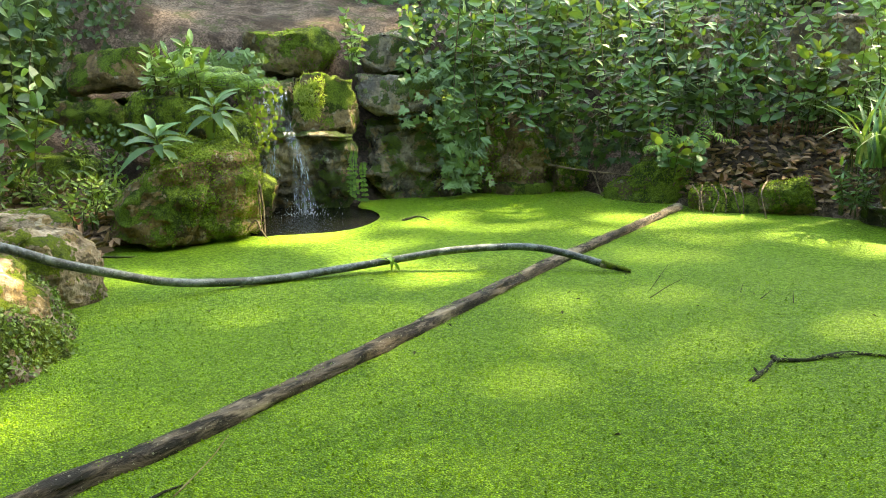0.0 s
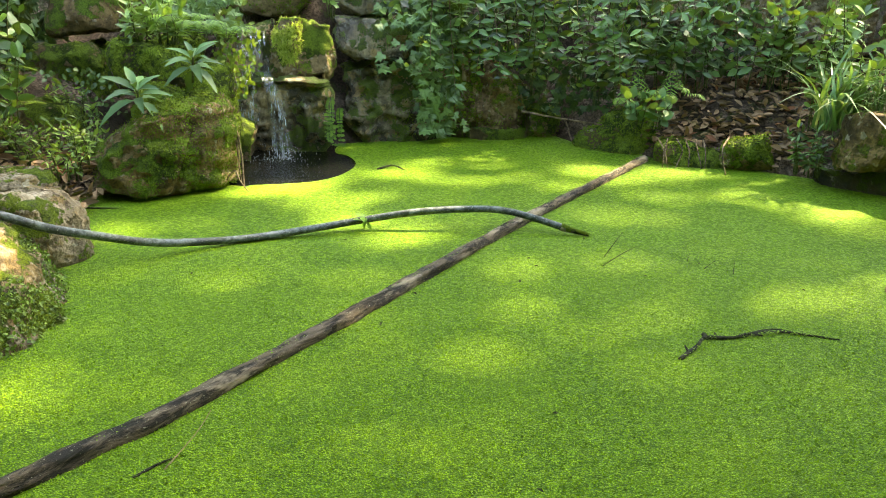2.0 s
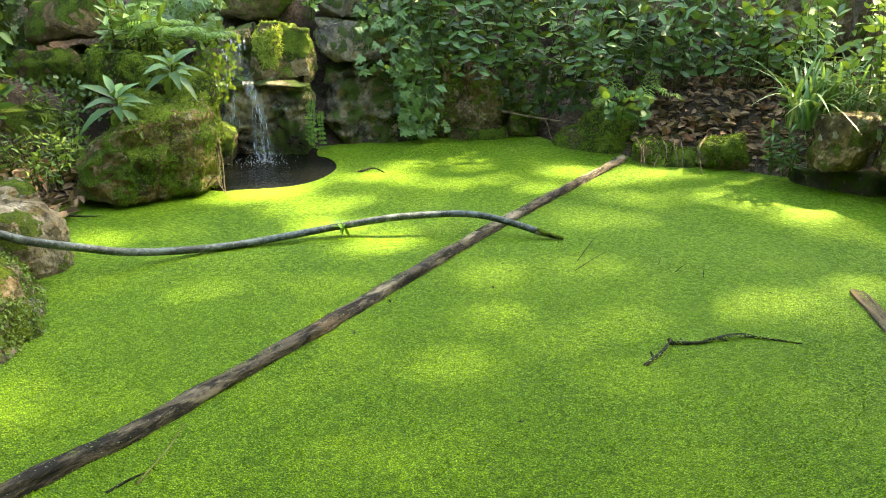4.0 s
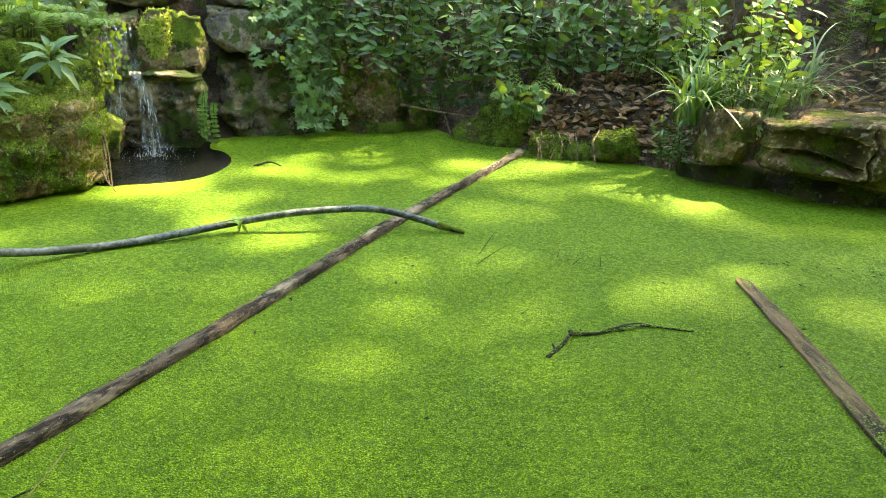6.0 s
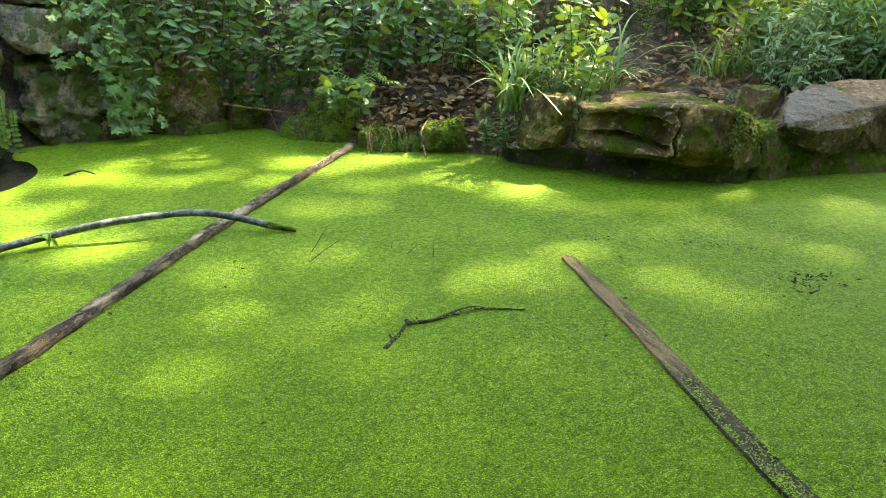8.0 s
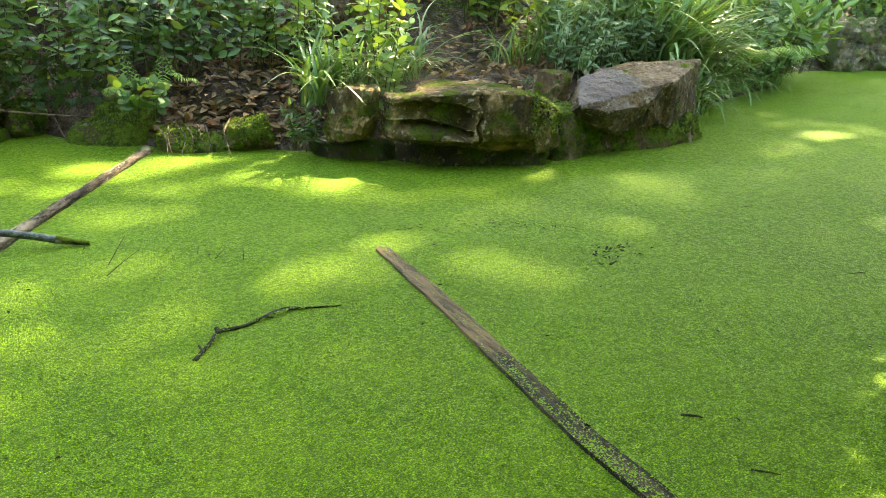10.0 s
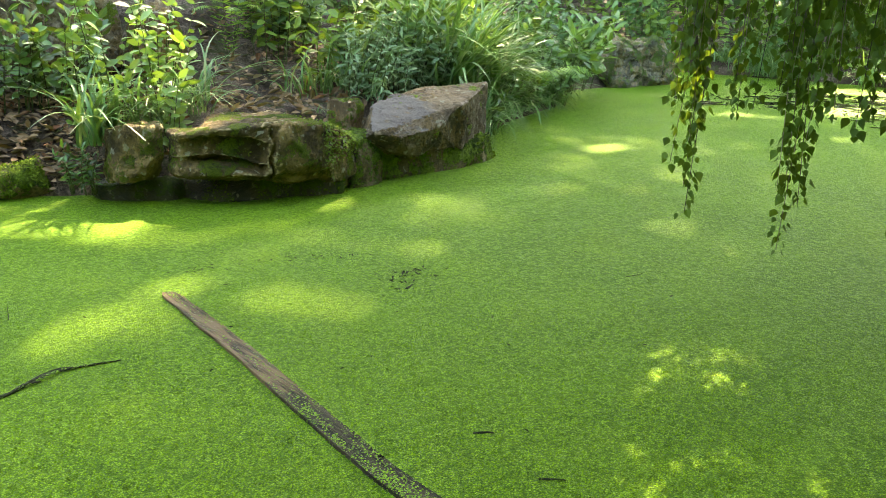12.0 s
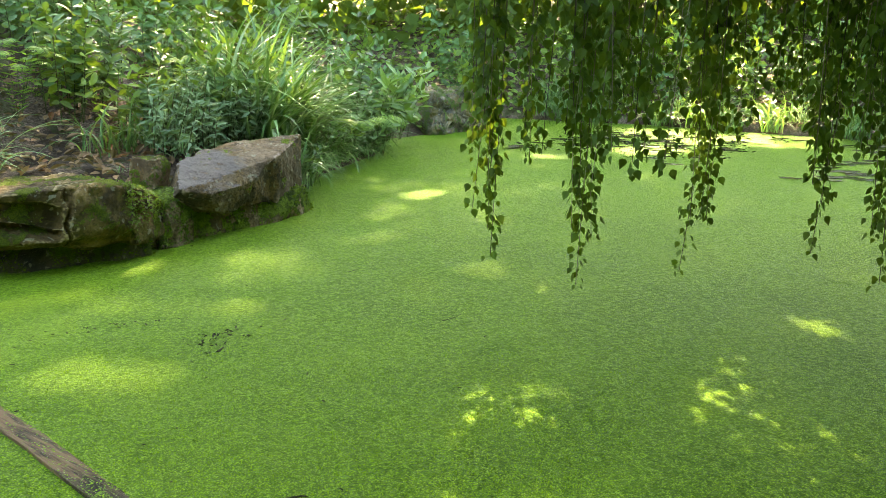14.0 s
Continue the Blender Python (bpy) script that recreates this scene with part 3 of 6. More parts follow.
grown_rock("boulder", "grey mossy boulder on the pond edge under a hose", M_ROCK_PALE, EDGE_ROCKS,
           [(-1.64, 2.50), (-1.59, 2.72), (-1.61, 2.88), (-1.71, 3.02), (-1.88, 3.12), (-2.16, 3.14)], [(-2.2, -0.06), (-1.5, -0.06)],
           [(-2.2, 0.32), (-1.9, 0.32), (-1.72, 0.31), (-1.62, 0.28), (-1.55, 0.26)], 0.55, 0.03, broken_face, 31, lump=0.035, lean=0.04)
grown_rock("boulder", "sunlit pale sandstone boulder with green weed at its foot", M_ROCK_PALE, EDGE_ROCKS,
           [(-1.66, 1.66), (-1.44, 1.74), (-1.34, 1.90), (-1.33, 2.05), (-1.39, 2.28), (-1.50, 2.46), (-1.63, 2.62), (-1.84, 2.70)], [(-1.8, -0.06), (-1.2, -0.06)],
           [(-1.85, 0.26), (-1.6, 0.27), (-1.45, 0.265), (-1.3, 0.27)], 0.62, 0.04, worn_face, 33, lump=0.04, lean=0.20)
rock("rock", "small pale rock at the pond edge", (-1.60, 1.50, 0.05), (0.62, 0.44, 0.26), M_ROCK_PALE, 5, (0, 0, -8), EDGE_ROCKS)
def mossy_face(x, z, brow):
    """A brown bevel low on one end, a bulging middle and shallow steps."""
    h = -0.10 * float(1 - step(-2.12, -1.86, x + 0.5 * (0.2 - z)))
    h += 0.035 * math.exp(-((x + 1.72) / 0.16) ** 2 - ((z - 0.14) / 0.12) ** 2)
    h -= 0.05 * float(step(0.0, 0.06, z - 0.27 - 0.12 * (x + 1.7) - 0.03 * math.sin(x * 17)))
    h -= 0.025 * math.exp(-((x + 1.52 - 0.3 * (z - 0.2)) / 0.016) ** 2)
    return h + 0.012 * math.sin(x * 31 + z * 22) * math.sin(z * 27 - x * 9)


grown_rock("boulder", "large moss-covered boulder beside the waterfall", M_ROCK_BOULDER, FALL_ROCKS,
           [(-2.24, 4.10), (-2.23, 3.86), (-2.02, 3.68), (-1.80, 3.60), (-1.60, 3.68), (-1.44, 3.84), (-1.36, 4.02), (-1.37, 4.30)],
           [(-2.25, 0.07), (-1.9, 0.03), (-1.7, 0.0), (-1.36, 0.0)], [(-2.25, 0.17), (-2.1, 0.25), (-1.95, 0.30), (-1.8, 0.36), (-1.65, 0.43), (-1.5, 0.46), (-1.36, 0.46)],
           0.55, 0.10, mossy_face, 3, lump=0.045, tuck=0.08)
rock("rock", "square mossy rock on top of a boulder", (-1.98, 4.48, 0.63), (0.56, 0.46, 0.30), M_ROCK_MOSS, 14, (0, 0, 8), FALL_ROCKS)
rock("rock", "rounded mossy rock beside the waterfall", (-1.66, 4.50, 0.36), (0.36, 0.48, 0.56), M_ROCK_MOSS, 19, (0, 0, 10), FALL_ROCKS)
rock("rock", "flat brown sandstone slab over a dark gap", (-2.48, 4.84, 0.91), (0.58, 0.50, 0.28), M_ROCK_BOULDER, 41, (0, -3, 4), FALL_ROCKS)
rock("rock", "dark mossy rock low on the near bank", (-2.58, 4.22, 0.26), (0.62, 0.46, 0.40), M_ROCK_MOSSY, 44, (0, 0, 20), FALL_ROCKS)
rock("rock", "dark mossy rock in a shaded gap", (-2.62, 4.72, 0.46), (0.70, 0.60, 0.55), M_ROCK_MOSSY, 43, (0, 0, 0), FALL_ROCKS)
def wet_face(x, z, brow):
    """Upright flutes and thin shelves, worn by the water."""
    h = 0.022 * noise.noise(Vector((x * 24, 0, z * 5))) + 0.03 * noise.noise(Vector((x * 9, 4, z * 7)))
    h += 0.012 * abs(math.sin(z * 38 + 4 * noise.noise(Vector((x * 6, 1, z * 3)))))
    return h - 0.05 * math.exp(-((x + 1.40) / 0.05) ** 2) * float(1 - step(0.30, 0.42, z)) - 0.04 * float(1 - step(0.0, 0.16, z))


def lip_face(x, z, brow):
    return 0.03 * noise.noise(Vector((x * 13, 7, z * 40))) + 0.010 * math.sin(z * 190)


grown_rock("rock", "wet black rock face behind falling water", M_ROCK_WET, FALL_ROCKS,
           [(-1.74, 5.10), (-1.68, 4.96), (-1.50, 4.94), (-1.30, 4.95), (-1.14, 4.96), (-1.04, 4.98), (-1.00, 5.16)],
           [(-1.8, -0.08), (-1.0, -0.08)], [(-1.8, 0.44), (-1.5, 0.46), (-1.0, 0.44)], 0.36, 0.02, wet_face, 5, lump=0.03, tuck=0.02)
grown_rock("ledge", "thin layered stone ledge over the falling water", M_ROCK_WET, FALL_ROCKS,
           [(-1.36, 5.08), (-1.33, 4.95), (-1.18, 4.92), (-1.05, 4.94), (-1.01, 5.10)], [(-1.4, 0.455), (-1.0, 0.435)], [(-1.4, 0.505), (-1.0, 0.475)],
           0.30, 0.02, lip_face, 8, nu=80, nf=20, nt=20, lump=0.012, grain=0.006, tuck=0.03)
grown_rock("ledge", "wet stone lip where the water spills", M_ROCK_WET, FALL_ROCKS,
           [(-1.69, 5.08), (-1.66, 4.95), (-1.52, 4.90), (-1.40, 4.93), (-1.35, 5.06)], [(-1.7, 0.44), (-1.35, 0.45)], [(-1.7, 0.475), (-1.35, 0.495)],
           0.30, 0.02, lip_face, 9, nu=70, nf=18, nt=20, lump=0.012, grain=0.006, tuck=0.03)
rock("rock", "brown mossy rock at the foot of the fall", (-1.60, 4.74, 0.08), (0.30, 0.26, 0.40), M_ROCK_MOSSY, 55, (0, 6, 14), FALL_ROCKS, rough=2.0, edge=0.03)
rock("rock", "mossy rock with bright moss above the waterfall", (-1.22, 5.20, 0.67), (0.46, 0.42, 0.36), M_ROCK_MOSSY, 57, (0, 0, 12), FALL_ROCKS, rough=2.3, edge=0.03)
rock("rock", "dark wet rock beside the upper cascade", (-1.62, 5.30, 0.62), (0.40, 0.44, 0.40), M_ROCK_WET, 58, (0, 0, 0), FALL_ROCKS)
rock("boulder", "long mossy boulder on top of the bank", (-1.55, 5.62, 1.01), (0.70, 0.50, 0.30), M_ROCK_MOSSY, 61, (0, 3, -3), FALL_ROCKS)
# Wet-rock colour is used here to stand for a dark, shaded cavity.
rock("rock", "dark shaded rock at the top of the bank", (-0.84, 5.88, 1.00), (0.52, 0.46, 0.32), M_ROCK_WET, 63, (0, 0, 0), FALL_ROCKS)
rock("ledge", "wet layered rock ledge beside the waterfall", (-0.80, 5.58, 0.71), (0.56, 0.46, 0.28), M_ROCK_WET, 67, (0, 0, 10), FALL_ROCKS, strata=0.014, rough=2.3, edge=0.03)
rock("rock", "large dark algae-stained rock at the water's edge", (-0.72, 5.66, 0.27), (0.72, 0.52, 0.60), M_ROCK_WET, 71, (0, 0, 20), FALL_ROCKS, strata=0.012, rough=2.3, edge=0.03)
rock("rock", "dark rock behind hanging ivy", (-0.30, 5.82, 0.36), (0.50, 0.50, 0.80), M_ROCK_MOSSY, 73, (0, 0, 12), FALL_ROCKS)
rock("rock", "brown rough sandstone block at the water's edge", (0.03, 5.86, 0.22), (0.58, 0.48, 0.56), M_ROCK_BROWN, 79, (0, 0, 6), FALL_ROCKS, rough=2.3, edge=0.03)
rock("stone", "small mossy stone at the water's edge", (0.42, 5.88, 0.09), (0.34, 0.28, 0.26), M_ROCK_MOSSY, 83, (0, 0, 30), FALL_ROCKS)
rock("stone", "low mossy stone by the water", (0.10, 5.66, 0.02), (0.50, 0.16, 0.12), M_ROCK_MOSSY, 84, (0, 0, 14), FALL_ROCKS)
rock("rock", "moss-covered rock with a pointed top", (0.95, 5.44, 0.0), (0.5, 0.5, 0.4), M_ROCK_MOSSY, 87, (0, 0, 0), FALL_ROCKS, chips=2,
     points=[Vector(p) for p in ((-0.26, 0.02, -0.1), (-0.24, 0.10, 0.08), (0.0, 0.16, 0.29), (0.14, 0.10, 0.31), (0.24, -0.02, 0.20), (0.05, -0.30, -0.04), (0.28, -0.20, -0.08), (-0.05, 0.25, 0.1), (0.28, 0.2, 0.0), (-0.18, -0.14, -0.1))])
rock("stone", "low mossy stone under leaf litter", (1.42, 5.02, 0.04), (0.56, 0.28, 0.19), M_ROCK_MOSSY, 91, (0, 6, -12), BANK_ROCKS, jitter=0.3)
rock("stone", "bright mossy stone at the water's edge", (1.74, 4.92, 0.08), (0.32, 0.24, 0.26), M_ROCK_MOSSY, 93, (0, -14, -20), BANK_ROCKS, jitter=0.34)
CLEFT = [(-0.15, -0.02, -0.02), (-0.13, -0.10, -0.17), (0.12, -0.16, -0.13), (0.14, -0.12, 0.17), (0.05, -0.14, 0.165), (-0.06, -0.05, 0.16), (-0.10, 0.14, 0.14), (0.17, 0.14, 0.17),
         (0.17, 0.0, 0.16), (0.16, 0.14, -0.13), (-0.14, 0.16, -0.16), (0.03, -0.19, -0.02)]
rock("boulder", "upright tan boulder with a pale fracture", (2.215, 4.36, 0.30), (0.36, 0.40, 0.36), M_ROCK_TAN, 97, (0, 0, 0), BANK_ROCKS, edge=0.018, chips=5, rough=1.3, points=[Vector(p) for p in CLEFT])


def layered_face(x, z, brow):
    """A hollowed panel under a thin brow, a shelf below it, an upright split, then a blunt rounded end."""
    wave = 0.018 * math.sin(x * 13 + 1) + 0.02 * noise.noise(Vector((x * 6, 0, z * 6)))
    left = float(1 - step(2.78, 2.82, x)) * float(step(2.34, 2.44, x))
    shelf = 0.300 + 0.6 * wave - 0.05 * float(step(2.62, 2.80, x))
    top = brow - 0.045 - 0.05 * float(step(2.70, 2.80, x)) + wave
    panel = -0.050 * float(step(shelf, shelf + 0.012, z)) * float(1 - step(top - 0.025, top, z))
    hollow = -0.095 * float(step(shelf - 0.075, shelf - 0.02, z)) * float(1 - step(shelf - 0.008, shelf + 0.010, z))
    belly = 0.020 * math.exp(-((z - 0.20) / 0.05) ** 2)
    split = x - 2.835 - 0.12 * (z - 0.30) - 0.012 * math.sin(z * 40)
    wide = 0.012 + 0.30 * max(0.0, z - 0.37)
    wedge = -0.032 * float(1 - step(0.6 * wide, wide, abs(split - 0.3 * wide)))
    blunt = 0.045 * max(0.0, 1 - ((x - 3.03) / 0.20) ** 2) * float(step(0.16, 0.26, z)) - 0.035 * float(step(0.0, 0.10, z - 0.34 - 0.9 * abs(x - 3.0))) * float(step(2.86, 2.90, x))
    under = -0.05 * float(1 - step(0.0, 0.05, z - (0.15 if x < 3.2 else 0.05)))
    return (panel + hollow + belly) * left + wedge + blunt + under


grown_rock("boulder", "large tan sandstone boulder with mossy top and cracks", M_ROCK_TAN, BANK_ROCKS,
           [(2.40, 4.36), (2.36, 4.13), (2.44, 4.00), (2.62, 3.91), (2.82, 3.82), (3.0, 3.77), (3.18, 3.78), (3.38, 3.84), (3.56, 3.97), (3.63, 4.22)],
           [(2.3, 0.165), (2.55, 0.15), (2.80, 0.135), (2.92, 0.10), (3.15, 0.11), (3.32, 0.04), (3.5, -0.02)],
           [(2.3, 0.43), (2.62, 0.475), (2.84, 0.485), (3.0, 0.49), (3.15, 0.475), (3.36, 0.40), (3.60, 0.27)], 0.44, 0.015, layered_face, 21, nu=240, nf=96, nt=40, lump=0.020, grain=0.007)
rock("rock", "dark mossy footing rock under a boulder", (2.90, 4.27, 0.02), (1.16, 0.62, 0.24), M_ROCK_GAP_SHADE, 103, (0, 0, -20), BANK_ROCKS)
# Added rock; its near-black colour stands for the shaded gap.
rock("rock", "low black rock in the gap under a boulder", (2.32, 4.54, 0.0), (0.56, 0.40, 0.24), M_ROCK_GAP_SHADE, 104, (0, 0, -36), BANK_ROCKS)
rock("rock", "green mossy rock between two boulders", (3.62, 4.12, 0.14), (0.34, 0.44, 0.44), M_ROCK_MOSSY, 105, (0, 6, 0), BANK_ROCKS)
rock("stone", "small square brown stone on the bank", (3.70, 4.30, 0.42), (0.25, 0.24, 0.26), M_ROCK_BROWN, 107, (0, 0, 15), BANK_ROCKS)
rock("rock", "mossy footing rock under a grey slab", (4.25, 4.20, 0.06), (1.48, 0.66, 0.28), M_ROCK_MOSSY, 109, (0, 0, 10), BANK_ROCKS)
# Dark colour stands for the shadowed gap below the far shrubs.
rock("boulder", "dark far boulder at the water's edge", (10.5, 6.75, 0.25), (1.7, 0.7, 0.75), M_ROCK_WET, 113, (0, 0, -6), "")


def slab_face(q, n):
    """Slanting fractures on the upright faces, a broken brow over the end."""
    if n.z > 0.6:
        return 0.012 * float(step(4.35, 4.5, q.x + 0.1 * noise.noise(q * 6)))
    t = q.z - 0.9 * (q.x - 4.15) - 0.25
    h = -0.045 * math.exp(-(t / 0.02) ** 2) * float(step(4.1, 4.2, q.x)) * float(1 - step(4.42, 4.48, q.x))
    return h - 0.03 * float(step(0.0, 0.03, -t)) * float(1 - step(4.40, 4.46, q.x)) + 0.012 * noise.noise(Vector((q.x * 20, q.y * 20, q.z * 6)))


def slab():
    """The grey slab: its top slopes towards the water, its end stands upright."""
    pts = [(3.58, 3.85, 0.355), (3.80, 3.80, 0.315), (4.12, 3.82, 0.34), (4.49, 3.93, 0.475), (5.04, 4.28, 0.550), (4.95, 4.62, 0.515), (4.37, 4.55, 0.49), (3.86, 4.22, 0.49),
           (3.72, 3.88, 0.22), (3.90, 3.85, 0.16), (4.46, 3.94, 0.135), (5.10, 4.28, 0.115), (5.06, 4.70, 0.10), (4.2, 4.7, 0.12), (3.7, 4.25, 0.16)]
    bm = rock_mesh((1, 1, 0.16), 7, rough=1.3, points=[Vector(p) for p in pts], edge=0.024, chips=2, carve=slab_face)
    return tagged(linked("boulder", bm, M_ROCK_GREY), "flat-topped grey sandstone slab jutting over the pond", "rock", BANK_ROCKS)


slab()

# ---- timber and hose on the water ----
LOG_LINE = [(-1.36, 0.53), (-0.985, 1.19), (-0.735, 1.57), (-0.535, 1.96), (-0.335, 2.34), (-0.08, 2.86), (0.32, 3.65), (0.67, 4.29), (1.09, 5.06)]


def build_log():
    line = smooth_line([(x + 0.012, y - 0.008, 0.006) for x, y in LOG_LINE], 120)
    for i, p in enumerate(line):
        p.x += 0.006 * noise.noise(Vector((i * 0.13, 0, 0)))
        p.z += 0.004 * noise.noise(Vector((i * 0.11, 5, 0)))
    lie = Matrix.Translation((0, 2.8, 0)) @ Matrix.Rotation(math.atan2(-2.46, 4.53), 4, "Z")
    bm = tube(bmesh.new(), [lie.inverted() @ p for p in line], 0.032, 0.030, 18, 0.22)
    for v in bm.verts:
        v.co += 0.008 * noise.noise_vector(Vector((v.co.x * 50, v.co.y * 7, v.co.z * 50))) + 0.004 * noise.noise_vector(Vector((v.co.x * 90, v.co.y * 22, v.co.z * 90)))
    ob = linked("log", bm, M_LOG)
    ob.matrix_world = lie
    return tagged(ob, "long wet brown pole floating across the duckweed", "log")


build_log()


def build_plank():
    bm = bmesh.new()
    rings = []
    for i in range(90):
        t = i / 89
        y = 2.80 - 2.75 * t
        x = float(np.interp(y, (0.0, 0.86, 1.14, 1.63, 2.08, 2.8), (1.615, 1.63, 1.625, 1.66, 1.70, 1.735)))
        w = 0.043 * min(1, 0.80 + 1.5 * t) + 0.005 * noise.noise(Vector((t * 22, 0, 0)))
        tip = 0.8 if i == 0 else 1.0
        z1 = 0.006 + 0.004 * t + 0.003 * noise.noise(Vector((t * 30, 4, 0)))
        z0 = -0.02
        ring = [(x - w * tip, y, z0), (x - w * tip, y, z1 + 0.006), (x - w * 0.5 * tip, y, z1 + 0.004), (x + w * 0.5 * tip, y, z1), (x + w * tip, y, z1 - 0.004), (x + w * tip, y, z0)]
        rings.append([bm.verts.new(p) for p in ring])
    for a, b in zip(rings, rings[1:]):
        for k in range(6):
            bm.faces.new((a[k], a[(k + 1) % 6], b[(k + 1) % 6], b[k]))
    bm.faces.new(rings[0]), bm.faces.new(rings[-1][::-1])
    bmesh.ops.recalc_face_normals(bm, faces=bm.faces[:])
    ob = linked("plank", bm, M_PLANK, smooth=False)
    return tagged(ob, "waterlogged brown plank half covered with duckweed", "plank")


build_plank()

HOSE_LINE = [(-2.35, 2.18, 0.40), (-1.98, 2.30, 0.355), (-1.745, 2.42, 0.29), (-1.58, 2.50, 0.215), (-1.45, 2.65, 0.138), (-1.31, 2.80, 0.068), (-1.13, 2.95, 0.03),
             (-0.93, 3.08, 0.018), (-0.70, 3.20, 0.032), (-0.48, 3.31, 0.05), (-0.22, 3.35, 0.088), (0.04, 3.40, 0.098), (0.19, 3.40, 0.092), (0.34, 3.385, 0.062),
             (0.47, 3.36, 0.03), (0.58, 3.335, 0.008)]
M_HOSE_END = rock_material("fouled rubber", (0.02, 0.025, 0.02), (0.09, 0.10, 0.08), (0.05, 0.07, 0.02), 0.4)
hose = thing("hose", "grey weathered rubber hose lying over the pond", "hose", (0, 0, 0))
HOSE_SOFT = smooth_line(HOSE_LINE, 130)
part("tube", tube(bmesh.new(), HOSE_SOFT[:120], 0.0180, 0.0165, 14, 0.05), M_HOSE, hose)
part("frayed_end", tube(bmesh.new(), HOSE_SOFT[119:], 0.0168, 0.0090, 12, 0.5), M_HOSE_END, hose, "dark frayed hose end")


def build_tie():
    c = Vector((-0.49, 3.308, 0.05))
    root = thing("weed_wrap", "strand of green weed wrapped round the hose", "weed")
    part("loop", tube(bmesh.new(), [c + Vector((0.006, 0.024 * math.cos(a), 0.024 * math.sin(a))) for a in [k * 0.7 for k in range(10)]], 0.004, 0.004, 5), M_FERN, root)
    for k in range(8):
        v, f = L_LONG
        m = frame_along(c + Vector((rnd(-0.025, 0.025), -0.01, rnd(-0.01, 0.02))), (rnd(-1, 1), rnd(-1, 0.2), rnd(-0.8, 0.3)), (0, -0.5, 1), rnd(0.045, 0.075))
        part("strand", bm_of([m @ Vector(p) for p in v], f), M_FERN, root)


def bm_of(verts, faces):
    bm = bmesh.new()
    vs = [bm.verts.new(p) for p in verts]
    for q in faces:
        bm.faces.new([vs[i] for i in q])
    return bm


build_tie()


def twig(name, label, lines, r, material, category="twig", group=""):
    bm = bmesh.new()
    for pts, k in lines:
        tube(bm, smooth_line(pts, max(6, 4 * len(pts))), r * k, r * k * 0.45, 7, 0.5)
    return tagged(linked(name, bm, material), label, category, group)


twig("floating_branch", "wet weed-covered black forked twig floating in the duckweed",
     [([(0.76, 2.07, 0.0), (0.83, 2.16, 0.006), (0.875, 2.235, 0.006), (0.96, 2.25, 0.004), (1.05, 2.29, 0.008), (1.16, 2.32, 0.006), (1.34, 2.285, 0.0)], 1.0),
      ([(0.87, 2.228, 0.004), (0.876, 2.24, 0.012), (0.868, 2.25, 0.016)], 1.3), ([(0.99, 2.26, 0.004), (1.12, 2.335, 0.005), (1.2, 2.335, 0.0)], 0.7), ([(0.80, 2.12, 0.0), (0.79, 2.15, 0.014)], 0.7), ([(1.05, 2.29, 0.004), (1.075, 2.265, 0.012)], 0.6), ([(0.92, 2.243, 0.004), (0.915, 2.275, 0.010)], 0.6)], 0.0085, M_DARKTWIG)
twig("stick", "thin dead stick leaning on a mossy boulder", [([(-1.46, 4.00, 0.37), (-1.36, 4.06, 0.355), (-1.31, 4.03, 0.18), (-1.29, 3.99, 0.0)], 1.0),
     ([(-1.34, 4.05, 0.26), (-1.315, 4.00, 0.11), (-1.30, 3.98, 0.03)], 0.6), ([(-1.40, 3.95, 0.02), (-1.34, 3.98, 0.10), (-1.30, 3.94, 0.06), (-1.25, 3.92, 0.0)], 0.6)], 0.009, M_TWIG)
twig("stick", "thin brown stick lying along the rock wall", [([(0.28, 5.62, 0.215), (0.5, 5.60, 0.18), (0.86, 5.52, 0.15)], 1.0)], 0.010, M_TWIG)
twig("stick", "short stick leaning at the water's edge", [([(0.60, 5.66, 0.16), (0.66, 5.56, 0.0)], 1.0)], 0.009, M_TWIG)
for k in range(6):
    x = 1.18 + 0.055 * k + rnd(-0.02, 0.02)
    twig("root", "thin pale root hanging from the bank to the water", [([(x, 5.02, 0.16), (x + rnd(-0.03, 0.03), 4.93, 0.10), (x + rnd(-0.03, 0.03), 4.86, -0.01)], 1.0)], 0.005, M_TWIG, "root", "roots at the water's edge")
twig("root", "curved pale root reaching into the water", [([(1.60, 4.92, 0.20), (1.53, 4.78, 0.14), (1.55, 4.70, -0.01)], 1.0)], 0.007, M_TWIG, "root", "roots at the water's edge")

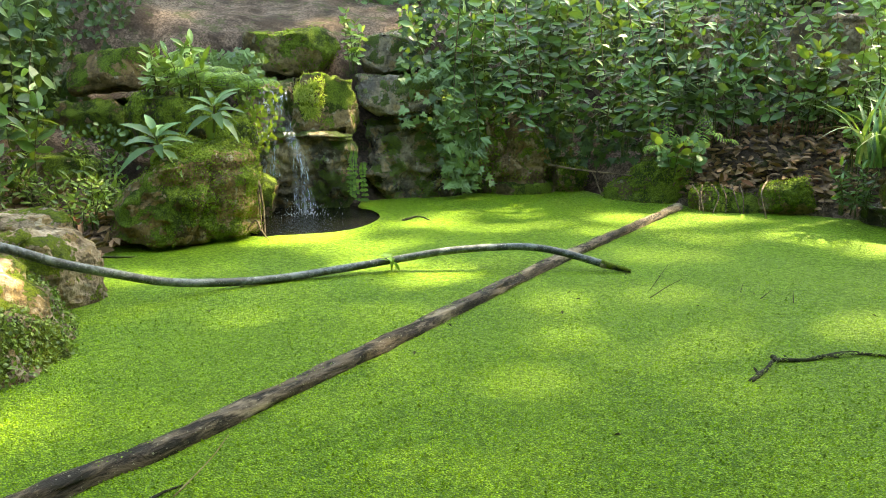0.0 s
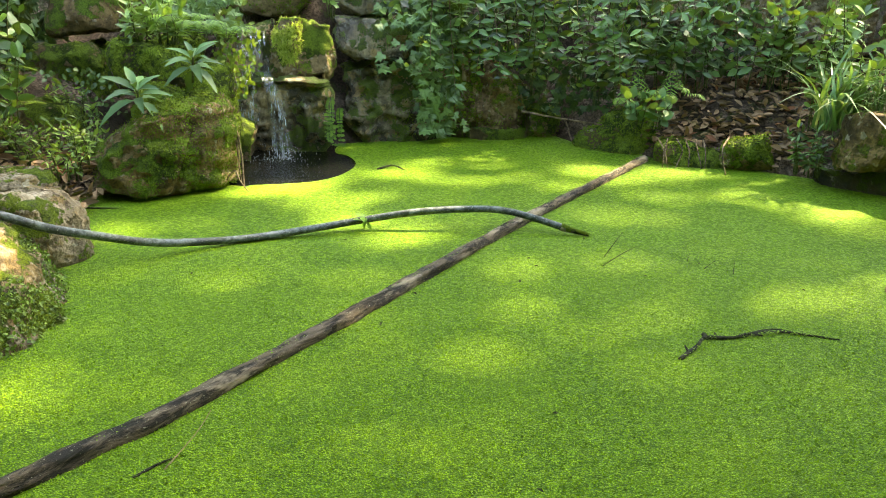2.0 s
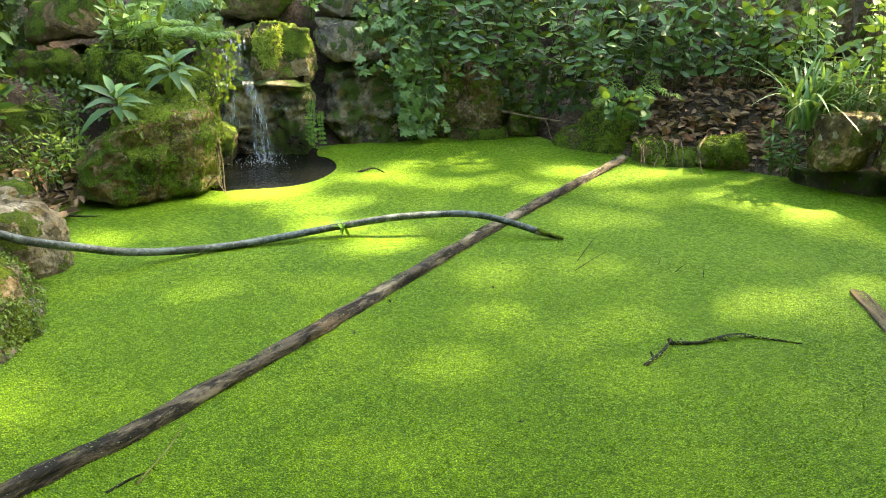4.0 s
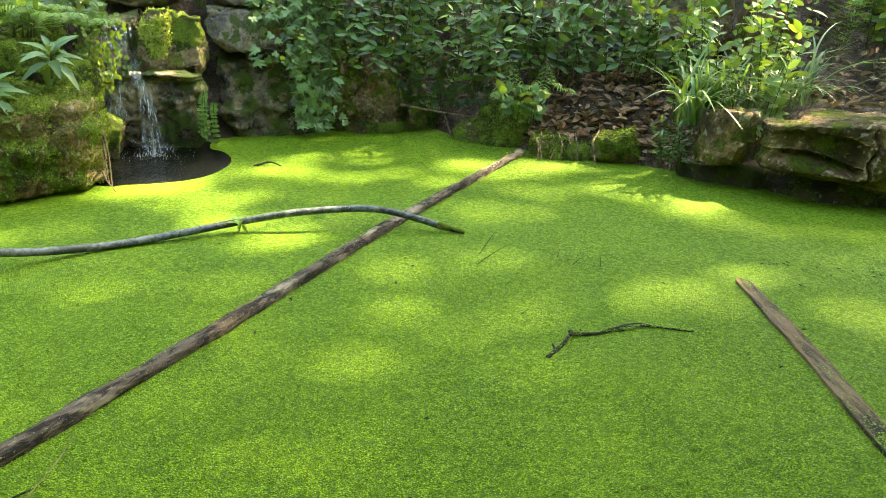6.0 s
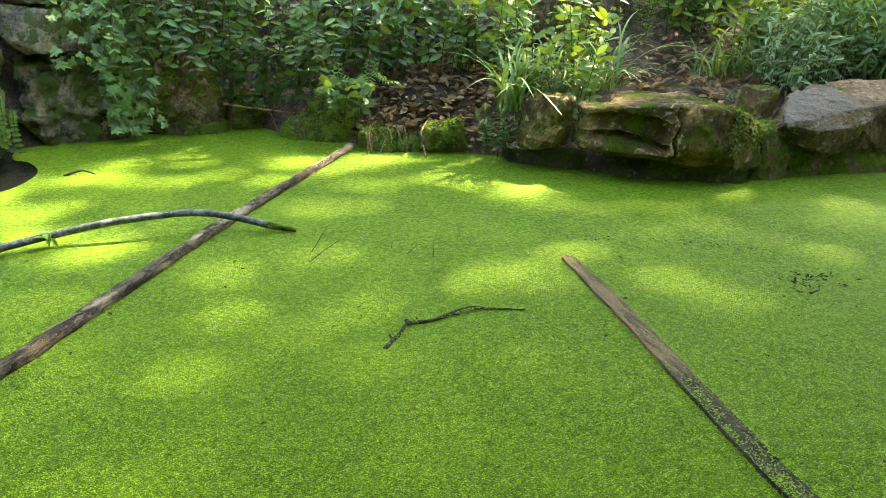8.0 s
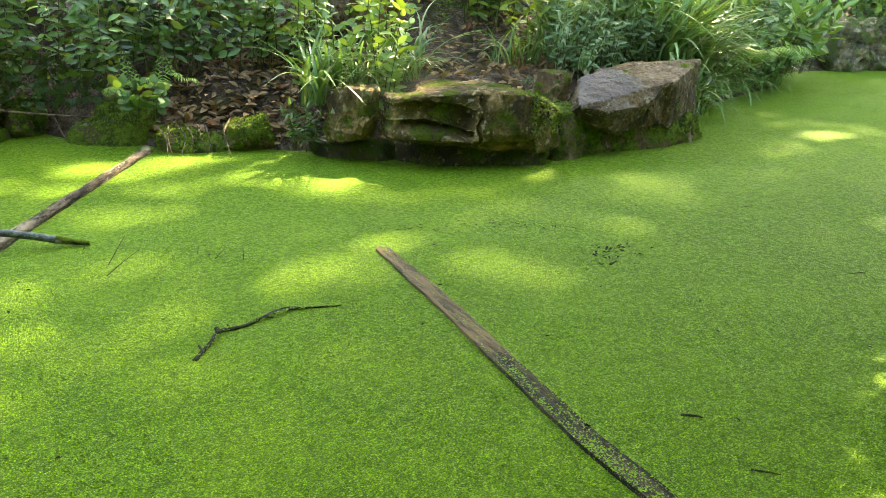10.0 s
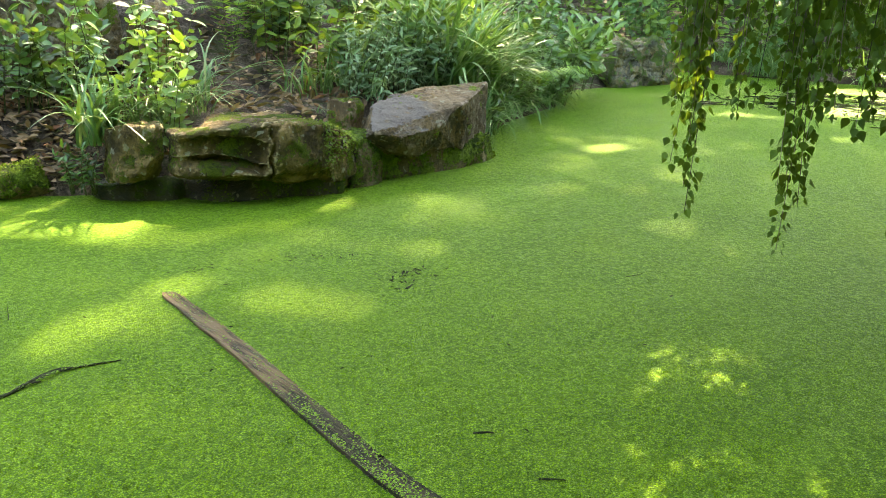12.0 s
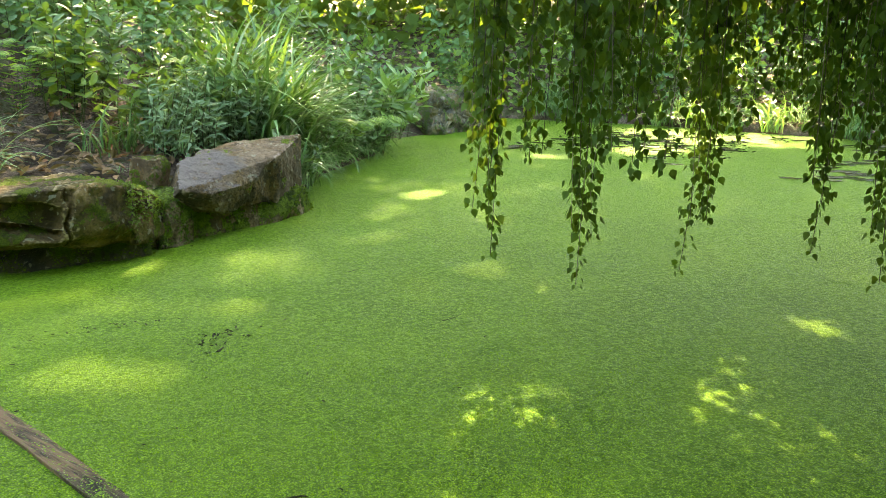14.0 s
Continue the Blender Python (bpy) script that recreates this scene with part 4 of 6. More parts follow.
for name, label, pts, r in (
        ("stick", "short dark stick floating in the duckweed", [(1.955, 1.155, 0.0), (1.985, 1.125, 0.006), (2.005, 1.115, 0.0)], 0.0035),
        ("stick", "thin wet stick floating in the duckweed", [(3.46, 1.715, 0.0), (3.53, 1.695, 0.002), (3.60, 1.70, 0.0)], 0.0018),
        ("stick", "thin wet stick lying in the duckweed", [(3.80, 2.635, 0.0), (3.85, 2.625, 0.002), (3.90, 2.63, 0.0)], 0.0018),
        ("stick", "dark twig standing out of the duckweed", [(0.60, 2.93, 0.0), (0.68, 3.00, 0.03), (0.76, 3.07, 0.05)], 0.0022),
        ("stick", "dark twig standing out of the duckweed", [(0.62, 3.05, 0.0), (0.68, 3.12, 0.06), (0.71, 3.17, 0.08)], 0.0018),
        ("stick", "dark twig standing out of the duckweed", [(1.03, 2.95, 0.0), (1.06, 2.98, 0.012), (1.09, 3.01, 0.02)], 0.0025),
        ("stick", "dark twig standing out of the duckweed", [(0.98, 3.05, 0.0), (1.0, 3.10, 0.02)], 0.002),
        ("stick", "dark twig standing out of the duckweed", [(1.14, 2.90, 0.0), (1.16, 2.98, 0.03)], 0.002),
        ("stick", "small dark stick floating near the pole", [(-0.70, 1.27, 0.0), (-0.66, 1.33, 0.004), (-0.63, 1.37, 0.0)], 0.004),
        ("stem", "pale dry stem floating near the pole", [(-0.64, 1.31, 0.0), (-0.61, 1.45, 0.02), (-0.605, 1.55, 0.03)], 0.002),
        ("stick", "wet black stick beside the plank", [(1.93, 0.87, 0.0), (1.955, 0.84, 0.006), (1.985, 0.82, 0.0)], 0.0035),
        ("stick", "small dark stick floating among duckweed", [(2.56, 2.22, 0.0), (2.61, 2.24, 0.003)], 0.007),
        ("stick", "small dark stick floating near the far rocks", [(-0.62, 4.54, 0.0), (-0.53, 4.58, 0.02), (-0.45, 4.55, 0.0)], 0.008),
        ("stick", "dark stick lying at the mouth of an inlet", [(-1.98, 3.48, 0.0), (-1.86, 3.47, 0.006), (-1.78, 3.5, 0.0)], 0.007)):
    twig(name, label, [(pts, 1.0)], r, M_TWIG if name == "stem" else M_DARKTWIG, "twig", "floating twigs")

# ---- the waterfall ----
def build_fall():
    fall = thing("waterfall", "thin white waterfall splashing over wet black rock", "waterfall", (-1.3, 4.9, 0), "", "")

    def veil(name, x0, x1, top, y_top, bottom, bulge, seed, label="", drift=0.0, flare=0.25):
        bm = bmesh.new()
        nx, nz = 14, 30
        g = []
        for j in range(nz + 1):
            t = j / nz
            row = []
            for i in range(nx + 1):
                s = i / nx
                fan = 1 + flare * t * t
                x = (x0 + x1) / 2 + drift * t + ((s - 0.5) * (x1 - x0)) * fan
                z = top + (bottom - top) * t ** 1.5
                y = y_top - bulge * math.sqrt(t) - 0.018 * noise.noise(Vector((x * 14, z * 3, seed)))
                row.append(bm.verts.new((x + 1.3 + 0.012 * noise.noise(Vector((x * 10, z * 8, seed))), y - 4.9, z)))
            g.append(row)
        for j in range(nz):
            for i in range(nx):
                if noise.noise(Vector((i * 0.55, j * 0.10, seed * 2.3))) > -0.18:
                    bm.faces.new((g[j][i], g[j][i + 1], g[j + 1][i + 1], g[j + 1][i]))
        part(name, bm, M_FALL, fall, label)

    veil("water_veil", -1.66, -1.46, 0.485, 4.875, 0.20, 0.05, 1, "thin bluish sheet of water", 0.03, 0.2)
    veil("water_veil", -1.43, -1.35, 0.505, 4.875, 0.02, 0.08, 2, "white falling water", 0.13, 1.2)
    veil("water_veil", -1.40, -1.34, 0.50, 4.865, 0.0, 0.12, 3, "white falling water", 0.10, 1.4)
    veil("cascade", -1.64, -1.46, 0.77, 5.10, 0.50, 0.13, 4, "small upper cascade", 0.06, 0.1)
    drops = []
    for _ in range(260):
        a, d = rnd(0, 6.28), abs(random.gauss(0, 0.13))
        c = Vector((random.choice((-1.28, -1.24, -1.36)) + 1.3 + math.cos(a) * d, -0.17 + math.sin(a) * d * 0.6, max(0.0, random.gauss(0.01, 0.055) * (1 - d))))
        drops.append(Matrix.Translation(c) @ Matrix.Rotation(a, 4, "Z") @ Matrix.Diagonal((rnd(0.0006, 0.0020), rnd(0.0006, 0.0020), rnd(0.002, 0.008), 1)))
    octa = ([(1, 0, 0), (-1, 0, 0), (0, 1, 0), (0, -1, 0), (0, 0, 1), (0, 0, -1)], [(0, 2, 4), (2, 1, 4), (1, 3, 4), (3, 0, 4), (2, 0, 5), (1, 2, 5), (3, 1, 5), (0, 3, 5)])
    many("splash", octa, drops, M_SPLASH, fall, "white splashing drops")["kind"] = "stuff"


M_SPLASH = Mat("white water").done((0.8, 0.84, 0.86), 0.2)
build_fall()
pool = flat_sheet("pool_surface", [(-1.75, 4.05), (-1.36, 3.98), (-0.9, 4.1), (-0.7, 4.4), (-0.7, 4.9), (-0.9, 5.3), (-1.8, 5.3)], [], -0.006, M_POOL, "dark rippled water at the foot of the fall", "water", "structure")

# ---- plants ----
def leaf_object(name, me, m, parent):
    ob = new(name, me)
    ob.parent = parent
    ob.matrix_local = m
    return ob


SHARED = {}


def shared_leaf(kind, template, material):
    if kind not in SHARED:
        SHARED[kind] = raw_mesh(kind, template[0], template[1], material, True)
    return SHARED[kind]


def shrub(label, at, stems, height, spread, leaf, size, material, group="", lean=(0, -0.25), gap=0.045, name="shrub", category="shrub", kind="leaf", single=True):
    """A leafy shrub: stems with their leaves in crossed pairs."""
    root = thing(name, label, category, at, group)
    me = shared_leaf(kind, leaf, material)
    for s in range(stems):
        a = rnd(0, 6.283)
        base = Vector((math.cos(a) * spread * rnd(0, 1), math.sin(a) * spread * 0.5 * rnd(0, 1), 0.0))
        h = height * rnd(0.6, 1.1)
        out = Vector((math.cos(a) * 0.25 + lean[0], math.sin(a) * 0.15 + lean[1], 0)) * h
        line = smooth_line([base, base + out * 0.25 + Vector((0, 0, h * 0.5)), base + out * 0.75 + Vector((rnd(-0.04, 0.04), rnd(-0.04, 0.04), h))], 9)
        stem = part("stem", tube(bmesh.new(), line, 0.005, 0.002, 5), M_STEM, root)
        spots = []
        n = max(3, int(h / gap))
        for i in range(n):
            t = 0.18 + 0.82 * (i + 1) / n
            k = min(int(t * 8), 7)
            p = line[k].lerp(line[k + 1], t * 8 - k)
            turn = i * 1.57 + rnd(-0.4, 0.4) + s
            for side in (0, math.pi):
                w = Vector((math.cos(turn + side), 0.7 * math.sin(turn + side) - 0.35, rnd(-0.5, 0.7) if i < n - 1 else 1.0))
                spots.append(frame_along(p, w, Vector((0, -0.8, 0.8)) + 0.95 * any_way(), size * rnd(0.45, 1.25), rnd(-0.8, 0.8)))
        if single:
            for m in spots:
                leaf_object("leaf", me, m, stem)
        else:
            many("foliage", leaf, spots, material, stem)["kind"] = "stuff"
    return root


def broad_plant(label, at, n, size, way):
    root = thing("broadleaf_plant", label, "plant", at, "broadleaf plants on the boulder")
    me = shared_leaf("broad leaf", L_BROAD, M_BROAD)
    top = Vector((way[0] * 0.10, way[1] * 0.10, 0.15))
    part("stem", tube(bmesh.new(), smooth_line([(0, 0, 0), top * 0.5 + Vector((0, 0, 0.02)), top], 8), 0.007, 0.005, 6), M_STEM, root)
    for i in range(n):
        a = 2.4 * i
        w = Vector((math.cos(a), math.sin(a), 1.7 - 2.2 * i / n))
        w += Vector((way[0], way[1], 0)) * 0.35
        leaf_object("leaf", me, frame_along(top * (1 - 0.5 * i / n) + w * 0.01, w, (0, -0.3, 1), size * rnd(0.75, 1.1) * (0.7 + 0.4 * i / n), rnd(-0.4, 0.4)), root)
    return root


def fern(label, at, fronds, length, face=-1.57, spread=2.4, rise=0.42):
    root = thing("fern", label, "fern", at, "ferns")
    for i in range(fronds):
        a = face + (i / max(1, fronds - 1) - 0.5) * spread
        d = Vector((math.cos(a), math.sin(a), 0))
        ln = length * rnd(0.75, 1.1)
        line = smooth_line([(0, 0, 0), d * ln * 0.4 + Vector((0, 0, ln * rise)), d * ln * 0.8 + Vector((0, 0, ln * rise * 1.1)), d * ln + Vector((0, 0, ln * (rise * 1.1 - 0.18)))], 22)
        spots = []
        for k in range(2, 21):
            t = k / 21
            w = ln * 0.26 * math.sin(math.pi * min(1, 0.12 + t * 0.88)) ** 0.8
            ax = (line[k + 1] - line[k]).normalized()
            side = ax.cross(Vector((0, 0, 1))).normalized()
            up = side.cross(ax)
            for s in (-1, 1):
                spots.append(frame_along(line[k], side * s + ax * 0.45 - up * 0.1, up, w * rnd(0.9, 1.1)))
        f = part("frond", tube(bmesh.new(), line, 0.003, 0.001, 4), M_STEM, root)
        many("foliage", L_PINNA, spots, M_FERN, f)["kind"] = "stuff"
    return root


def blade_mesh(length, width, arch, seed):
    """One arching blade, keeled in the middle, from the origin out along y."""
    v, f = [], []
    n = 9
    for i in range(n + 1):
        t = i / n
        y = length * (t * 0.62 if arch > 0 else t)
        z = length * (0.95 * t - arch * 0.85 * t * t)
        y = length * 0.75 * t ** (1.35)
        w = width * (1 - t ** 2.2) * (0.55 + 0.45 * min(1, t * 4))
        x = 0.03 * length * math.sin(seed + 3 * t)
        v += [(x - w, y, z + 0.5 * w), (x, y, z), (x + w, y, z + 0.5 * w)]
    for i in range(n):
        a = 3 * i
        f += [(a, a + 1, a + 4, a + 3), (a + 1, a + 2, a + 5, a + 4)]
    return v, f


BLADES = [raw_mesh("blade", *blade_mesh(1.0, 0.012, 0.55 + 0.13 * k, k), M_GRASS, True) for k in range(6)]
BLADE_T = [blade_mesh(1.0, 0.012, 0.55 + 0.13 * k, k) for k in range(6)]


def sedge(label, at, n, length, group="sedge clumps", single=False, spread=0.10, fan=6.283, face=0.0, wide=1.0, tilt=(-0.15, 0.55)):
    root = thing("sedge_clump", label, "grass", at, group)
    spots = [[] for _ in BLADES]
    for i in range(n):
        a = face + (rnd(-0.5, 0.5)) * fan
        ln = length * rnd(0.55, 1.1)
        m = Matrix.Translation((rnd(-spread, spread), rnd(-spread, spread) * 0.6, 0)) @ Matrix.Rotation(a, 4, "Z") @ Matrix.Rotation(rnd(*tilt), 4, "X") @ Matrix.Diagonal((ln * wide, ln, ln, 1))
        k = random.randrange(len(BLADES))
        if single:
            leaf_object("blade", BLADES[k], m, root)
        else:
            spots[k].append(m)
    for k, s in enumerate(spots):
        if s:
            many("foliage", BLADE_T[k], s, M_GRASS, root)["kind"] = "stuff"
    return root


def wall_foliage(name, label, n, where, template, size, material, category="ivy"):
    """Leaves that hang flat in front of a wall or bank."""
    spots = []
    for _ in range(n):
        p = where()
        if p is None:
            continue
        out = Vector((rnd(-0.5, 0.5), -1, rnd(0.0, 0.9)))
        spots.append(frame_along(p, Vector((rnd(-0.8, 0.8), rnd(-0.5, 0.1), rnd(-1, 0.1))), out + 0.5 * any_way(), size * rnd(0.6, 1.2)))
    ob = many(name, template, spots, material)
    return tagged(ob, label, category, kind="stuff")


# the wall right of the fall: ivy, trailing leaves, then shrubs before it
def ivy_spot():
    x = random.choice((rnd(-0.72, -0.12), rnd(-0.5, -0.25)))
    z = rnd(0.08, 1.0)
    if z < 0.5 and x < -0.45:
        x += 0.25
    return Vector((x, back_y(x) - 0.03 - 0.10 * rnd(0, 1) - 0.05 * (1 - z), z))


wall_foliage("ivy", "dark green ivy trailing down the wet rock wall", 280, ivy_spot, L_IVY, 0.078, M_IVY)


def trail_spot():
    x = rnd(-0.75, 2.4)
    z = 0.50 + rnd(0, 1) ** 0.8 * 1.15
    if 0.3 < x < 1.0:
        z -= 0.12
    if noise.noise(Vector((x * 3.1, 0, z * 2.2))) < (-0.12 if x < 1.0 else 0.08):
        return None
    return Vector((x, back_y(min(x, 0.7)) - rnd(-0.12, 0.16) + 0.14 * (z - 0.4), z))


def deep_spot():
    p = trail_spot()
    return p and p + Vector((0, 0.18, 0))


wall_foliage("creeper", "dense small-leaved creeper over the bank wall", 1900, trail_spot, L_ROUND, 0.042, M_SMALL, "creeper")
wall_foliage("ivy", "dark ivy leaves deep in the hedge", 2000, deep_spot, L_IVY, 0.085, M_IVY_SHADE)

HEDGE = "shrubs along the rock wall"
for k in range(19):
    x = -0.42 + 0.155 * k + rnd(-0.06, 0.06)
    y = back_y(min(x, 0.75)) - 0.10 + rnd(-0.05, 0.10)
    z = rnd(0.26, 0.50) if x > 0.30 else rnd(0.55, 0.8)
    if x > 1.2:
        z = max(0.42, ground_at(x, y))
    shrub("glossy dark green shrub growing from the rock wall", (x, y, z), 3 if x < 1.1 else 2, rnd(0.5, 0.85), 0.12, L_LAUREL, 0.090, M_LAUREL, HEDGE, kind="laurel leaf", gap=0.055)
for k in range(5):
    x = -0.4 + 0.40 * k + rnd(-0.1, 0.1)
    shrub("light green leafy shrub at the top of the bank", (x, back_y(min(x, 0.75)) + 0.02, rnd(0.75, 1.0)), 3, rnd(0.5, 0.8), 0.14, L_LAUREL, 0.10, M_LAUREL_LIGHT, HEDGE, kind="young leaf", gap=0.08, single=False)



def vine(x, y, z1, z0, n, size):
    """A thin stem that hangs down the wall, its leaves in pairs."""
    root = thing("vine", "thin leafy vine hanging down the bank wall", "vine", (x, y, z1), "vines on the wall")
    line = smooth_line([(0, 0.05, 0), (rnd(-0.05, 0.05), -0.06, (z0 - z1) * 0.3), (rnd(-0.08, 0.08), -0.08, (z0 - z1) * 0.7), (rnd(-0.1, 0.1), -0.04, z0 - z1)], 24)
    stem = part("stem", tube(bmesh.new(), line, 0.0035, 0.0015, 5), M_TWIG, root)
    spots = []
    for i in range(n):
        t = (i + rnd(0.2, 0.8)) / n
        k = min(int(t * 23), 22)
        for s in (-1, 1):
            spots.append(frame_along(line[k], (s, rnd(-0.7, 0.1), rnd(-0.8, 0.3)), Vector((0, -0.8, 0.7)) + 0.7 * any_way(), size * rnd(0.5, 1.2)))
    many("foliage", L_LAUREL, spots, random.choice((M_LAUREL, M_LAUREL, M_LAUREL_LIGHT)), stem)["kind"] = "stuff"


for k in range(22):
    x = (-0.35 + 0.10 * k if k < 15 else 1.2 + 0.2 * (k - 15)) + rnd(-0.05, 0.05)
    vine(x, back_y(min(x, 0.75)) - 0.16 + rnd(-0.05, 0.08) + (0.25 if x > 1.1 else 0), rnd(1.2, 1.7), rnd(0.35, 0.7), random.randrange(11, 20), rnd(0.06, 0.10))

# left bank: climbing stems, nettles, broad leaves on the boulder
LEFT = "plants on the near bank"
for x, y, h, n in ((-2.86, 3.80, 1.0, 3), (-2.70, 3.86, 1.0, 2), (-3.0, 4.0, 1.15, 4), (-2.84, 4.2, 1.05, 3), (-3.1, 4.25, 1.2, 3), (-2.62, 3.60, 0.55, 2), (-3.2, 4.0, 1.2, 3), (-2.56, 3.72, 0.34, 2), (-2.66, 4.0, 0.55, 2), (-2.60, 3.9, 0.40, 3), (-2.78, 3.66, 0.5, 2)):
    shrub("tall leafy stems with large fresh green leaves", (x, y, ground_at(x, y)), n, h, 0.12, L_LAUREL, 0.108, M_FRESH, LEFT, (0.10, -0.12), 0.066, "leafy_plant", "plant", "fresh leaf")
for k in range(24):
    x, y = rnd(-2.75, -2.05), rnd(3.45, 4.25)
    shrub("low bright green weed among the rocks", (x, y, max(0.12, ground_at(x, y))), 4, rnd(0.14, 0.26), 0.07, L_LONG, 0.05, M_SMALL, LEFT, (0, -0.2), 0.03, "weed", "plant", "weed leaf", False)
broad_plant("broad-leaved green plant growing on a mossy boulder", (-1.78, 3.84, 0.42), 15, 0.185, (0.3, -0.9))
broad_plant("broad-leaved green plant on top of a mossy rock", (-1.60, 4.14, 0.56), 15, 0.185, (0.5, -0.9))
for x, y, z in ((-1.98, 4.42, 0.74), (-1.84, 4.40, 0.74), (-1.92, 4.55, 0.78)):
    shrub("upright light green plant on a mossy rock", (x, y, z), 6, 0.25, 0.08, L_LONG, 0.088, M_LAUREL_LIGHT, "light plants above the boulder", (0.1, -0.3), 0.028, "leafy_plant", "plant", "pale leaf", False)
fern("fresh green fern on a mossy rock", (-1.72, 4.52, 0.76), 6, 0.30, -1.2)
fern("small fern beside the upper cascade", (-1.58, 4.70, 0.74), 6, 0.24, -1.0)
fern("fern hanging over the boulder", (-1.80, 4.62, 0.80), 5, 0.28, -1.4)


def trail(x0, x1, y0, y1, z0, z1):
    return lambda: Vector((rnd(x0, x1), rnd(y0, y1), rnd(z0, z1)))


wall_foliage("creeper", "small bright green leaves beside the cascade", 320, trail(-1.70, -1.44, 4.60, 4.98, 0.42, 0.86), L_ROUND, 0.035, M_MOSSY_LEAF, "creeper")
wall_foliage("creeper", "dense leafy creeper on the near bank", 1300, trail(-3.7, -2.78, 4.1, 4.9, 0.25, 1.35), L_ROUND, 0.065, M_IVY, "creeper")
wall_foliage("ivy", "dark ivy deep in the plants of the near bank", 1600, trail(-3.6, -2.76, 4.35, 4.95, 0.2, 1.4), L_IVY, 0.085, M_IVY_SHADE)
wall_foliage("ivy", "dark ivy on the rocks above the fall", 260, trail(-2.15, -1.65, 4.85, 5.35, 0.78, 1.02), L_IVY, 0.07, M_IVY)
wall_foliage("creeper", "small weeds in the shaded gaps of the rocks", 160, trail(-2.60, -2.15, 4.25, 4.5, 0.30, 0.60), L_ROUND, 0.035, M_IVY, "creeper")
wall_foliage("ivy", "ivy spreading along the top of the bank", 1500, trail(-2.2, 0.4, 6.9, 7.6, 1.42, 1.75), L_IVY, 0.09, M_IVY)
wall_foliage("creeper", "dark leafy undergrowth on the upper bank", 1700, trail(-3.6, -2.72, 5.2, 6.0, 0.95, 1.75), L_ROUND, 0.05, M_IVY_SHADE, "creeper")
shrub("variegated light shrub on the bank edge", (-1.08, 5.42, 0.86), 5, 0.40, 0.06, L_LAUREL, 0.06, M_LAUREL_LIGHT, HEDGE, (0, -0.05), 0.035, kind="pale shrub leaf")


def hanging_fern(x, y, z, n, ln):
    """Strap-like fronds that hang from a ledge."""
    root = thing("fern", "bright green strap fern hanging beside the waterfall", "fern", (x, y, z), "ferns")
    for k in range(n):
        dx = rnd(-0.03, 0.03)
        line = smooth_line([(0, 0, 0), (dx * 0.5, -0.05, -ln * 0.3), (dx, -0.05, -ln * rnd(0.8, 1.1))], 14)
        f = part("frond", tube(bmesh.new(), line, 0.003, 0.001, 4), M_STEM, root)
        spots = []
        for i in range(1, 13):
            for s in (-1, 1):
                spots.append(frame_along(line[i], Vector((s, -0.2, -0.35)), (0, -1, 0.3), 0.024 * rnd(0.6, 1.3)))
        many("foliage", L_ROUND, spots, M_FERN, f)["kind"] = "stuff"


hanging_fern(-1.0, 5.00, 0.38, 6, 0.34)
hanging_fern(-0.95, 5.04, 0.30, 3, 0.26)


# moss that hangs in tufts, and weed that clings to stone
def cling(name, label, ob, n, size, material, keep, category="moss", template=None, flat=0.5):
    """Small leaves that cover part of a stone's surface."""
    me = ob.data
    mw = ob.matrix_world
    bpy.context.view_layer.update()
    mw = ob.matrix_basis
    rot = mw.to_3x3()
    polys = [p for p in me.polygons if keep(mw @ p.center, (rot @ p.normal).normalized())]
    if not polys:
        return
    w = [p.area for p in polys]
    spots = []
    for p in random.choices(polys, w, k=n):
        c = mw @ p.center + Vector((rnd(-1, 1), rnd(-1, 1), rnd(-1, 1))) * 0.012
        nn = (rot @ p.normal).normalized()
        spots.append(frame_along(c, any_way() + nn * flat + Vector((0, 0, -0.2)), nn + 0.5 * any_way(), size * rnd(0.6, 1.3)))
    tagged(many(name, template or L_ROUND, spots, material), label, category, kind="stuff")


STONES = {ob["label"]: ob for ob in scene.objects if ob.get("category") == "rock"}


def stone(words):
    return next(o for k, o in STONES.items() if words in k)


def blotch(p, s=5.0, t=0.0):
    return noise.noise(p * s) > t


cling("moss", "bright yellow-green moss tuft lit by the sun", stone("bright moss above"), 6500, 0.026, M_MOSSTUFT_LIT,
      lambda p, n: -1.44 < p.x < -1.20 - 0.25 * max(0, 0.68 - p.z) and n.y < 0.3 and p.z > 0.58 and blotch(p, 9, -0.2), template=L_PINNA, flat=0.5)
cling("moss", "thick green moss cushions on the boulder", stone("large moss-covered"), 26000, 0.009, M_MOSS_LEAF, lambda p, n: blotch(p, 3.0, 0.0 - 0.5 * max(0, n.z) - 0.5 * (p.x + 1.8) + 0.8 * max(0, -1.62 - p.x - p.z)))
cling("moss", "green moss on the stacked rock", stone("square mossy"), 1500, 0.014, M_MOSS_LEAF, lambda p, n: n.z > -0.1 and blotch(p, 6, -0.2))
cling("moss", "green moss over the rounded rock", stone("rounded mossy"), 2200, 0.016, M_MOSS_LEAF, lambda p, n: blotch(p, 5, -0.3))
cling("weed_mat", "small green weed clinging to the foot of the pale boulder", stone("sunlit pale"), 9000, 0.013, M_SMALL, lambda p, n: p.z < 0.13 + 0.16 * noise.noise(p * 4) + 0.12 * (p.y - 2.1) and n.x > 0.0, "weed")
cling("moss", "moss on the pointed rock", stone("pointed top"), 4800, 0.012, M_MOSS_LEAF, lambda p, n: n.z > -0.2 and blotch(p, 5, -0.35))
cling("moss", "bright moss on the small stone", stone("bright mossy stone"), 2400, 0.012, M_MOSS_LEAF, lambda p, n: n.z > -0.4)
